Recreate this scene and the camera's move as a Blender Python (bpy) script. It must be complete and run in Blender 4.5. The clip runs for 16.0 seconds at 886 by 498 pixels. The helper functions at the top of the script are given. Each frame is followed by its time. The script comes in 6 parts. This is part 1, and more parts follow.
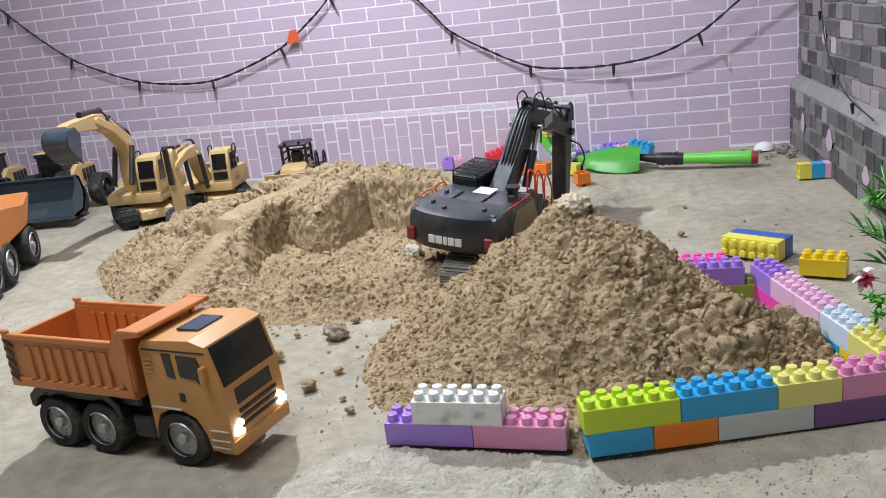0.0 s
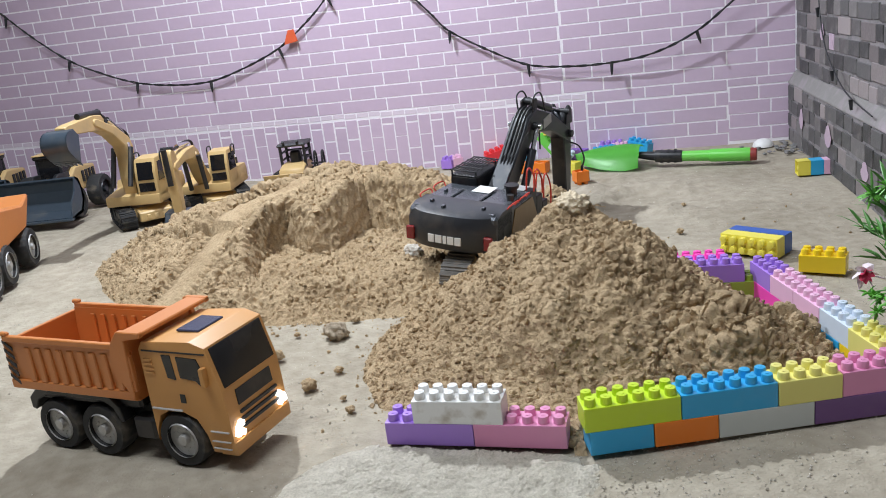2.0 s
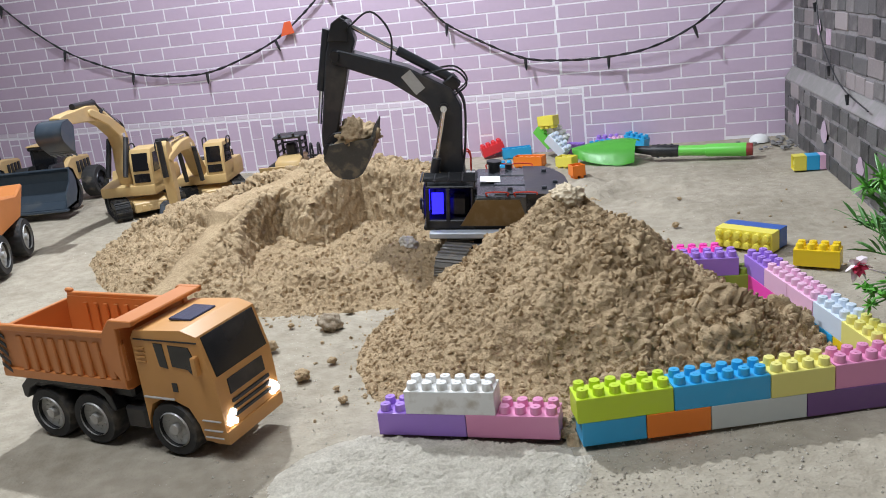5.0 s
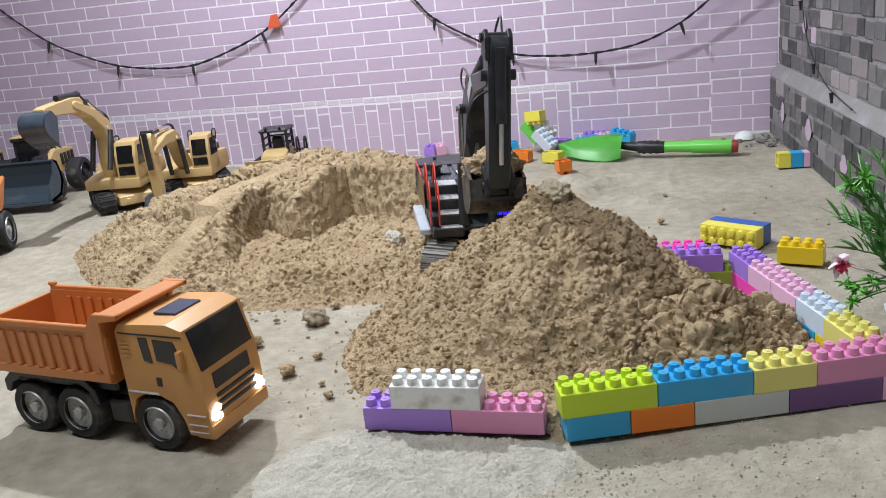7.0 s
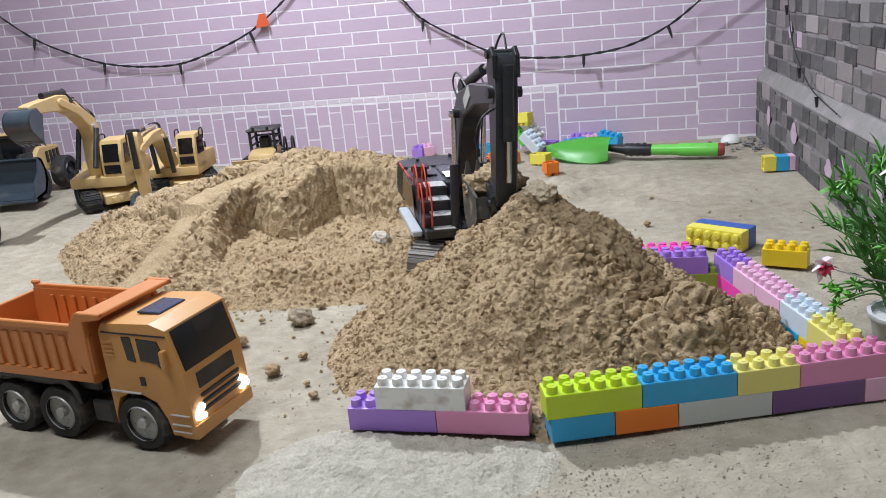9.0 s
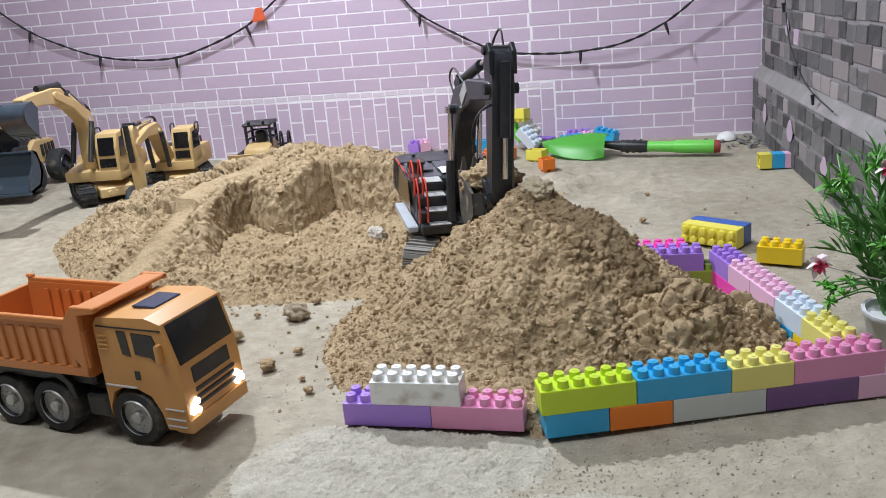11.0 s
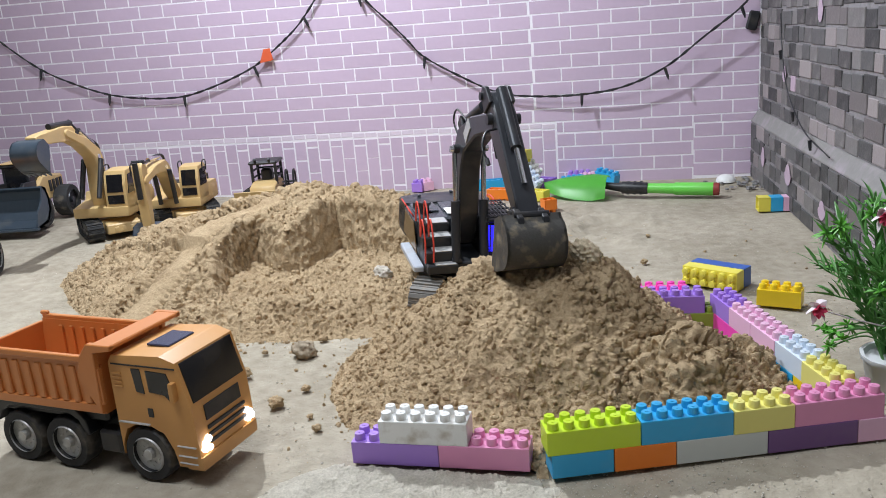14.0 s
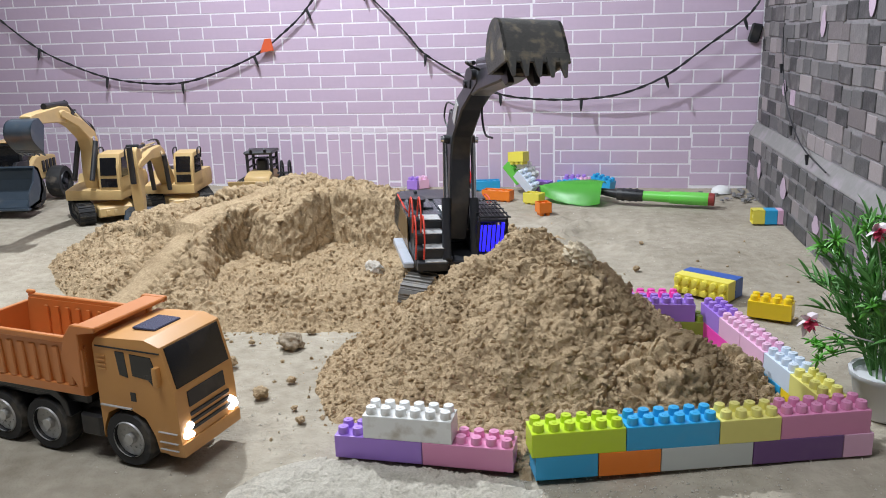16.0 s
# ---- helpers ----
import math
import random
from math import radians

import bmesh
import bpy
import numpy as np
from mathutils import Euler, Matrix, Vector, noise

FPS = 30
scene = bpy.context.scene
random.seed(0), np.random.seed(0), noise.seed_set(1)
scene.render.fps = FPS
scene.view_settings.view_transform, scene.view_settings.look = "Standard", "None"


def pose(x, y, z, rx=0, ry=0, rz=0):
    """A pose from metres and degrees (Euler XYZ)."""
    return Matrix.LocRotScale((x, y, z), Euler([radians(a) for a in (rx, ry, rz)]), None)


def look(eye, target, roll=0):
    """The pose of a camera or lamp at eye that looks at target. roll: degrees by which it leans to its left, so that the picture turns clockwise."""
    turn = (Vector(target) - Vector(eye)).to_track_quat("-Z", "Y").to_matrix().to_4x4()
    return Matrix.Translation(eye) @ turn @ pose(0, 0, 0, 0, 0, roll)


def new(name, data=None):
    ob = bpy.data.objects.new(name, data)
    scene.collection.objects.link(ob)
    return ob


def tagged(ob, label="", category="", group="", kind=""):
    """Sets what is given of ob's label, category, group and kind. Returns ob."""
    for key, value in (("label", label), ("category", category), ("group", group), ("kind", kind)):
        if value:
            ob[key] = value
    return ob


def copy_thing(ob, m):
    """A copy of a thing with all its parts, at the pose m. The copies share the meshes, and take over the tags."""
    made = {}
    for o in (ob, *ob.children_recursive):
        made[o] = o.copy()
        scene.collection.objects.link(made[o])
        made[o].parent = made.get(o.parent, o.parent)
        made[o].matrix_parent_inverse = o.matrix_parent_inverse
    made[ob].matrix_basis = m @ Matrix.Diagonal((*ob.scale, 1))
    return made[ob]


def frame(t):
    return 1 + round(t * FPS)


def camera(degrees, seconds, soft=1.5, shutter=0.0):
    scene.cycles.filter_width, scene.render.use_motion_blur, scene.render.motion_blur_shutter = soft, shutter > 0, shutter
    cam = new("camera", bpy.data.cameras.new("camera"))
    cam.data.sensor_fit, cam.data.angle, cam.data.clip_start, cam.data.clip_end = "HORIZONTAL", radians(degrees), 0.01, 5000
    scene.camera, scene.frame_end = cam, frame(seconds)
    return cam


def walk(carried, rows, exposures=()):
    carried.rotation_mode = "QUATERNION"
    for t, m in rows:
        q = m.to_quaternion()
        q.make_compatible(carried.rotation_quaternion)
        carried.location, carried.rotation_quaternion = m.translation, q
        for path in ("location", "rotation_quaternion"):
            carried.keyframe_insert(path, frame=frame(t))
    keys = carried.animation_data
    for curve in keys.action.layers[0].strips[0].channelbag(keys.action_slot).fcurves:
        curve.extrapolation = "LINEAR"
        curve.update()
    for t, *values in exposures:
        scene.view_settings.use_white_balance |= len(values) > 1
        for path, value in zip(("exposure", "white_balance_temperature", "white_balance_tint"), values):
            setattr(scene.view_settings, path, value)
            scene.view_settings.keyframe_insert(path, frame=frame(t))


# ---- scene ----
cam = camera(56.1, 16.0, 0.95)
PATH = [
    (0, (-0.142, -0.719, 0.438), (-0.083, 1.202, -0.115), -6.7),
    (0.5, (-0.141, -0.719, 0.437), (-0.082, 1.202, -0.117), -6.8),
    (1, (-0.141, -0.719, 0.437), (-0.081, 1.201, -0.12), -6.9),
    (1.5, (-0.139, -0.719, 0.437), (-0.08, 1.201, -0.12), -7.1),
    (2, (-0.142, -0.719, 0.438), (-0.082, 1.201, -0.117), -7.1),
    (2.5, (-0.141, -0.719, 0.438), (-0.081, 1.202, -0.117), -7.0),
    (3, (-0.142, -0.719, 0.437), (-0.08, 1.202, -0.118), -6.9),
    (3.5, (-0.141, -0.719, 0.436), (-0.079, 1.202, -0.12), -6.9),
    (4, (-0.14, -0.719, 0.434), (-0.078, 1.201, -0.122), -6.8),
    (6.5, (-0.139, -0.718, 0.431), (-0.055, 1.193, -0.153), -6.3),
    (7, (-0.139, -0.719, 0.433), (-0.042, 1.192, -0.15), -6.1),
    (7.5, (-0.138, -0.72, 0.433), (-0.029, 1.191, -0.148), -6.0),
    (8, (-0.138, -0.72, 0.434), (-0.024, 1.19, -0.147), -5.8),
    (8.5, (-0.138, -0.721, 0.434), (-0.016, 1.189, -0.149), -5.7),
    (9, (-0.137, -0.719, 0.432), (-0.011, 1.19, -0.151), -5.5),
    (11.5, (-0.137, -0.719, 0.432), (0.002, 1.185, -0.163), -5.0),
    (12, (-0.138, -0.721, 0.434), (0.008, 1.186, -0.149), -4.9),
    (12.5, (-0.139, -0.727, 0.442), (0.007, 1.186, -0.125), -4.8),
    (13, (-0.146, -0.731, 0.445), (0.002, 1.184, -0.11), -4.8),
    (13.5, (-0.149, -0.734, 0.448), (-0.001, 1.188, -0.085), -4.6),
    (14, (-0.149, -0.738, 0.446), (-0.001, 1.19, -0.066), -4.5),
    (14.5, (-0.149, -0.737, 0.445), (-0.004, 1.193, -0.06), -4.2),
    (15, (-0.151, -0.735, 0.438), (0.0, 1.194, -0.069), -2.8),
    (15.5, (-0.148, -0.734, 0.439), (0.008, 1.193, -0.071), -2.0),
    (16, (-0.149, -0.733, 0.44), (0.017, 1.193, -0.072), -1.8),
]
walk(cam, [(t, look(e, g, r)) for t, e, g, r in PATH])

# ---- light ----
world = bpy.data.worlds.new("room_air")
scene.world = world
world.use_nodes = True
world.node_tree.nodes["Background"].inputs[0].default_value = (0.75, 0.8, 0.9, 1)
world.node_tree.nodes["Background"].inputs[1].default_value = 0.005


def area_lamp(name, place, size, power, colour, target):
    data = bpy.data.lights.new(name, "AREA")
    data.shape, data.size, data.energy, data.color = "DISK", size, power, colour
    ob = new(name, data)
    ob.matrix_world = look(place, target)
    return ob


area_lamp("wall_lamp_light", (-0.58, 1.15, 1.45), 0.05, 32, (0.84, 0.91, 1.0), (-0.1, 0.4, 0))
# Added broad fill from overhead, in place of light bounced round the room.
area_lamp("ceiling_lamp_light", (-0.75, -0.15, 2.25), 1.1, 42, (0.86, 0.92, 1.0), (-0.1, 0.7, 0))
scene.view_settings.exposure = 0.0


# ---- materials ----
def mat(name, colour, rough=0.5, metal=0.0, vary=0.12, scale=60.0, bump=0.1, grime=0.0, grime_col=(0.35, 0.28, 0.2), coat=0.0, rand=0.0):
    m = bpy.data.materials.new(name)
    m.use_nodes = True
    nt = m.node_tree
    n, l = nt.nodes, nt.links
    b = n["Principled BSDF"]
    b.inputs["Roughness"].default_value, b.inputs["Metallic"].default_value = rough, metal
    b.inputs["Coat Weight"].default_value = coat
    tc = n.new("ShaderNodeTexCoord")
    fine, broad = n.new("ShaderNodeTexNoise"), n.new("ShaderNodeTexNoise")
    fine.inputs["Scale"].default_value, fine.inputs["Detail"].default_value = scale * 6, 4
    broad.inputs["Scale"].default_value, broad.inputs["Detail"].default_value = scale, 5
    l.new(tc.outputs["Object"], fine.inputs["Vector"])
    l.new(tc.outputs["Object"], broad.inputs["Vector"])
    mix = n.new("ShaderNodeMix")
    mix.data_type = "RGBA"
    mix.inputs[6].default_value = (*[c * (1 - vary) for c in colour], 1)
    mix.inputs[7].default_value = (*[min(1, c * (1 + vary)) for c in colour], 1)
    add = n.new("ShaderNodeMath")
    add.operation = "ADD"
    half = n.new("ShaderNodeMath")
    half.operation = "MULTIPLY"
    half.inputs[1].default_value = 0.5
    l.new(fine.outputs[0], add.inputs[0])
    l.new(broad.outputs[0], add.inputs[1])
    l.new(add.outputs[0], half.inputs[0])
    fac = half.outputs[0]
    if rand:
        info = n.new("ShaderNodeObjectInfo")
        mr = n.new("ShaderNodeMapRange")
        mr.inputs[3].default_value, mr.inputs[4].default_value = -rand, rand
        l.new(info.outputs["Random"], mr.inputs[0])
        a2 = n.new("ShaderNodeMath")
        a2.operation = "ADD"
        l.new(fac, a2.inputs[0])
        l.new(mr.outputs[0], a2.inputs[1])
        fac = a2.outputs[0]
    l.new(fac, mix.inputs[0])
    out = mix.outputs[2]
    if grime:
        ramp = n.new("ShaderNodeMapRange")
        ramp.inputs[1].default_value, ramp.inputs[2].default_value = 0.52, 0.72
        ramp.inputs[3].default_value, ramp.inputs[4].default_value = 0, grime
        l.new(broad.outputs[0], ramp.inputs[0])
        g = n.new("ShaderNodeMix")
        g.data_type = "RGBA"
        g.inputs[7].default_value = (*grime_col, 1)
        l.new(ramp.outputs[0], g.inputs[0])
        l.new(out, g.inputs[6])
        out = g.outputs[2]
        rr = n.new("ShaderNodeMapRange")
        rr.inputs[3].default_value, rr.inputs[4].default_value = rough, min(1, rough + 0.35)
        l.new(ramp.outputs[0], rr.inputs[0])
        l.new(rr.outputs[0], b.inputs["Roughness"])
    l.new(out, b.inputs["Base Color"])
    if bump:
        bp = n.new("ShaderNodeBump")
        bp.inputs["Strength"].default_value, bp.inputs["Distance"].default_value = bump, 0.002
        l.new(fine.outputs[0], bp.inputs["Height"])
        l.new(bp.outputs[0], b.inputs["Normal"])
    return m


def glow(name, colour, strength):
    m = bpy.data.materials.new(name)
    m.use_nodes = True
    b = m.node_tree.nodes["Principled BSDF"]
    b.inputs["Base Color"].default_value = (*colour, 1)
    b.inputs["Emission Color"].default_value = (*colour, 1)
    b.inputs["Emission Strength"].default_value = strength
    return m


def sand_material(name, dark, light, scale, bump):
    m = bpy.data.materials.new(name)
    m.use_nodes = True
    n, l = m.node_tree.nodes, m.node_tree.links
    b = n["Principled BSDF"]
    b.inputs["Roughness"].default_value = 0.95
    b.inputs["Specular IOR Level"].default_value = 0.15
    tc = n.new("ShaderNodeTexCoord")
    tex = []
    for s, d in ((scale, 6), (scale * 9, 3), (scale * 30, 2)):
        t = n.new("ShaderNodeTexNoise")
        t.inputs["Scale"].default_value, t.inputs["Detail"].default_value = s, d
        l.new(tc.outputs["Object"], t.inputs["Vector"])
        tex.append(t)
    mx = n.new("ShaderNodeMath")
    mx.operation = "ADD"
    l.new(tex[0].outputs[0], mx.inputs[0])
    l.new(tex[1].outputs[0], mx.inputs[1])
    mr = n.new("ShaderNodeMapRange")
    mr.inputs[1].default_value, mr.inputs[2].default_value = 0.65, 1.35
    l.new(mx.outputs[0], mr.inputs[0])
    mix = n.new("ShaderNodeMix")
    mix.data_type = "RGBA"
    mix.inputs[6].default_value, mix.inputs[7].default_value = (*dark, 1), (*light, 1)
    l.new(mr.outputs[0], mix.inputs[0])
    l.new(mix.outputs[2], b.inputs["Base Color"])
    ad = n.new("ShaderNodeMath")
    ad.operation = "ADD"
    l.new(tex[1].outputs[0], ad.inputs[0])
    l.new(tex[2].outputs[0], ad.inputs[1])
    bp = n.new("ShaderNodeBump")
    bp.inputs["Strength"].default_value, bp.inputs["Distance"].default_value = bump, 0.004
    l.new(ad.outputs[0], bp.inputs["Height"])
    l.new(bp.outputs[0], b.inputs["Normal"])
    return m


SAND = sand_material("damp_sand", (0.365, 0.258, 0.148), (0.595, 0.450, 0.282), 24, 0.8)
GROUND = sand_material("dusty_floor", (0.285, 0.248, 0.188), (0.455, 0.405, 0.322), 5, 0.6)
SPILL = sand_material("fine_pale_sand", (0.50, 0.455, 0.37), (0.80, 0.745, 0.63), 40, 0.8)
PALE = sand_material("dry_sand_grains", (0.45, 0.40, 0.33), (0.75, 0.70, 0.62), 30, 0.5)
STONE = sand_material("sand_clod", (0.30, 0.24, 0.17), (0.48, 0.40, 0.30), 40, 0.5)
# Peak clod's sand, painted paler for the light that catches it.
PEAKSAND = sand_material("pale_packed_sand", (0.52, 0.43, 0.30), (0.68, 0.575, 0.42), 30, 0.25)
JOINT = mat("wallpaper_joint", (0.90, 0.86, 0.92), 0.7, vary=0.05, scale=12, bump=0.05)
BRICK = mat("lilac_wallpaper_brick", (0.585, 0.455, 0.585), 0.6, vary=0.08, scale=14, bump=0.10, rand=0.25)
PALEBRICK = mat("rubbed_wallpaper", (0.72, 0.62, 0.72), 0.65, vary=0.12, scale=30, bump=0.08)
STONEWALL = mat("grey_stone_wallpaper", (0.130, 0.121, 0.119), 0.6, vary=0.45, scale=38, bump=0.35, rand=0.8, grime=0.35, grime_col=(0.30, 0.28, 0.27))
STONEDARK = mat("dark_stone_wallpaper", (0.075, 0.073, 0.072), 0.6, vary=0.45, scale=38, bump=0.35, rand=0.7, grime=0.3, grime_col=(0.22, 0.20, 0.20))
STONEWARM = mat("taupe_stone_wallpaper", (0.235, 0.205, 0.203), 0.6, vary=0.35, scale=38, bump=0.3, rand=0.6)
STONEPINK = mat("lilac_wallpaper_stone", (0.50, 0.38, 0.47), 0.6, vary=0.2, scale=25, bump=0.15, rand=0.3)
STONEJOINT = mat("grey_wallpaper_joint", (0.25, 0.235, 0.24), 0.7, vary=0.5, scale=30, bump=0.15, grime=0.6, grime_col=(0.07, 0.068, 0.07))
LEDGE = mat("grey_ledge_paper", (0.235, 0.225, 0.215), 0.65, vary=0.3, scale=18, bump=0.15, grime=0.5, grime_col=(0.45, 0.36, 0.43))
# Dark grey deck with its blue-grey reflection painted into the base colour.
DECK = mat("blue_grey_deck", (0.085, 0.094, 0.108), 0.26, 0.35, vary=0.25, scale=22, bump=0.05, grime=0.3, grime_col=(0.24, 0.22, 0.19))
# Dark grey so the added unseen walls bounce less light; chips share it.
PLASTER = mat("plaster", (0.20, 0.195, 0.19), 0.85, vary=0.08, scale=5, bump=0.1)
BLACK = mat("black_plastic", (0.016, 0.017, 0.020), 0.42, vary=0.3, scale=30, bump=0.05, grime=0.22, grime_col=(0.16, 0.13, 0.10))
DGREY = mat("dark_grey_metal", (0.036, 0.039, 0.046), 0.34, 0.3, vary=0.25, scale=25, bump=0.06, grime=0.25, grime_col=(0.2, 0.17, 0.13))
RUBBER = mat("black_rubber", (0.025, 0.025, 0.026), 0.75, vary=0.3, scale=40, bump=0.25, grime=0.6, grime_col=(0.2, 0.17, 0.13))
STEEL = mat("worn_steel", (0.10, 0.095, 0.085), 0.5, 0.5, vary=0.3, scale=30, bump=0.1, grime=0.6, grime_col=(0.2, 0.17, 0.12))
CHROME = mat("chrome_rod", (0.75, 0.76, 0.78), 0.15, 1.0, vary=0.05, scale=30, bump=0)
CAKED = mat("sand_caked_steel", (0.075, 0.072, 0.066), 0.55, 0.35, vary=0.35, scale=55, bump=0.25, grime=0.95, grime_col=(0.27, 0.22, 0.15))
DUSTY = mat("dust_covered_track", (0.20, 0.19, 0.175), 0.6, 0.2, vary=0.35, scale=40, bump=0.1, grime=0.5)
SILVER = mat("silver_plastic", (0.50, 0.50, 0.49), 0.42, 0.25, vary=0.2, scale=40, bump=0.05, grime=0.4)
ORANGE = mat("orange_truck_plastic", (0.59, 0.21, 0.058), 0.38, vary=0.08, scale=18, bump=0.04, grime=0.12, grime_col=(0.6, 0.35, 0.18))
AMBER = mat("amber_cab_plastic", (0.60, 0.295, 0.088), 0.42, vary=0.06, scale=18, bump=0.05, grime=0.25, grime_col=(0.55, 0.36, 0.20))
YELLOWM = mat("machine_yellow", (0.62, 0.43, 0.19), 0.42, vary=0.12, scale=18, bump=0.06, grime=0.4, grime_col=(0.42, 0.32, 0.2))
TGLASS = mat("tinted_window", (0.012, 0.012, 0.014), 0.12, vary=0.3, scale=20, bump=0.0, grime=0.06)
SLATE = mat("slate_blue_steel", (0.075, 0.10, 0.13), 0.35, 0.4, vary=0.25, scale=15, bump=0.08, grime=0.4, grime_col=(0.2, 0.19, 0.17))
REDP = mat("red_rail_plastic", (0.70, 0.06, 0.035), 0.38, vary=0.1, scale=30, bump=0.03)
WHITEM = mat("white_sticker", (0.78, 0.78, 0.76), 0.45, vary=0.06, scale=30, bump=0.03)
PALEBLUE = mat("pale_grey_running_board", (0.52, 0.56, 0.62), 0.3, 0.2, vary=0.12, scale=25, bump=0.05, grime=0.3)
SOLAR = mat("solar_panel", (0.05, 0.06, 0.11), 0.2, 0.2, vary=0.1, scale=30, bump=0)
LAMP = glow("headlight_glow", (1.0, 0.97, 0.95), 5.0)
BLUEGLOW = glow("blue_cab_glow", (0.02, 0.015, 1.0), 2.2)
PLASTICS = {}
for key, col in dict(purple=(0.27, 0.12, 0.48), violet=(0.38, 0.21, 0.68), pink=(0.75, 0.30, 0.50), lightpink=(0.82, 0.50, 0.68), white=(0.80, 0.80, 0.78),
                     lime=(0.54, 0.72, 0.03), blue=(0.03, 0.38, 0.70), yellow=(0.82, 0.72, 0.10), orange=(0.86, 0.22, 0.02), grey=(0.60, 0.64, 0.62),
                     plum=(0.17, 0.08, 0.24), olive=(0.30, 0.44, 0.05), magenta=(0.88, 0.07, 0.46), brightyellow=(0.90, 0.64, 0.02), navy=(0.02, 0.10, 0.40),
                     red=(0.80, 0.04, 0.05), green=(0.15, 0.62, 0.08), ice=(0.66, 0.74, 0.84), paleyellow=(0.80, 0.74, 0.22)).items():
    PLASTICS[key] = mat(key + "_plastic", col, 0.33, vary=0.05, scale=15 if key != "white" else 45, bump=0.03, grime=0.10 if key != "white" else 0.75, grime_col=(0.42, 0.36, 0.28))


# ---- mesh helpers ----
def part(name, bm, material, parent=None, label=""):
    me = bpy.data.meshes.new(name)
    bmesh.ops.recalc_face_normals(bm, faces=bm.faces)
    bm.to_mesh(me)
    bm.free()
    me.materials.append(material)
    ob = new(name, me)
    if parent:
        ob.parent = parent
    if label:
        tagged(ob, label)
    return ob


def soften(ob, angle=35):
    me = ob.data
    me.polygons.foreach_set("use_smooth", [True] * len(me.polygons))
    me.set_sharp_from_angle(angle=radians(angle))
    return ob


def split(ob):
    """Gives each loose piece of a part an object of its own beside it."""
    me = ob.data
    link = list(range(len(me.vertices)))

    def root(i):
        while link[i] != i:
            link[i] = link[link[i]]
            i = link[i]
        return i
    for e in me.edges:
        a, b = root(e.vertices[0]), root(e.vertices[1])
        link[a] = b
    groups = {}
    for p in me.polygons:
        groups.setdefault(root(p.vertices[0]), []).append(p)
    made = []
    for polys in groups.values():
        used = sorted({v for p in polys for v in p.vertices})
        at = {v: i for i, v in enumerate(used)}
        piece = bpy.data.meshes.new(ob.name.split(".")[0])
        piece.from_pydata([me.vertices[v].co[:] for v in used], [], [[at[v] for v in p.vertices] for p in polys])
        piece.polygons.foreach_set("use_smooth", [p.use_smooth for p in polys])
        piece.materials.append(me.materials[0])
        made.append(piece)
    ob.data = made[0]
    for piece in made[1:]:
        o = new(piece.name, piece)
        o.parent, o.matrix_basis = ob.parent, ob.matrix_basis
        if "label" in ob:
            tagged(o, ob["label"])
    bpy.data.meshes.remove(me)
    return ob


def thing(name, label, category, m=None, group="", kind=""):
    ob = new(name)
    ob.empty_display_size = 0.02
    if m is not None:
        ob.matrix_basis = m
    return tagged(ob, label, category, group, kind)


def bevel_all(bm, geom_faces, w, seg=1):
    if w > 0:
        edges = {e for f in geom_faces for e in f.edges}
        bmesh.ops.bevel(bm, geom=list(edges), offset=w, segments=seg, profile=0.7, affect="EDGES", clamp_overlap=True)


def box(bm, x0, x1, y0, y1, z0, z1, bevel=0.0, m=None, seg=1):
    t = bmesh.new()
    v = [t.verts.new(p) for p in ((x0, y0, z0), (x1, y0, z0), (x1, y1, z0), (x0, y1, z0), (x0, y0, z1), (x1, y0, z1), (x1, y1, z1), (x0, y1, z1))]
    for f in ((3, 2, 1, 0), (4, 5, 6, 7), (0, 1, 5, 4), (1, 2, 6, 5), (2, 3, 7, 6), (3, 0, 4, 7)):
        t.faces.new([v[i] for i in f])
    bevel_all(t, t.faces[:], bevel, seg)
    return merge(bm, t, m)


def merge(bm, t, m=None):
    if m is not None:
        bmesh.ops.transform(t, matrix=m, verts=t.verts)
    me = bpy.data.meshes.new("tmp")
    t.to_mesh(me)
    t.free()
    bm.from_mesh(me)
    bpy.data.meshes.remove(me)
    return bm


def prism(bm, outline, y0, y1, bevel=0.0, m=None, seg=1):
    """A solid from an outline in x and z, between y0 and y1."""
    t = bmesh.new()
    a = [t.verts.new((x, y0, z)) for x, z in outline]
    b = [t.verts.new((x, y1, z)) for x, z in outline]
    t.faces.new(a)
    t.faces.new(b[::-1])
    k = len(a)
    for i in range(k):
        t.faces.new((a[i], a[(i + 1) % k], b[(i + 1) % k], b[i]))
    bmesh.ops.recalc_face_normals(t, faces=t.faces)
    bevel_all(t, t.faces[:], bevel, seg)
    return merge(bm, t, m)


def rod(bm, p, q, r, seg=12, r2=None, bevel=0.0):
    p, q = Vector(p), Vector(q)
    d = q - p
    t = bmesh.new()
    bmesh.ops.create_cone(t, cap_ends=True, segments=seg, radius1=r, radius2=r if r2 is None else r2, depth=d.length)
    if bevel:
        caps = [f for f in t.faces if len(f.verts) == seg]
        bevel_all(t, caps, bevel, 2)
    return merge(bm, t, Matrix.Translation((p + q) / 2) @ d.to_track_quat("Z", "Y").to_matrix().to_4x4())


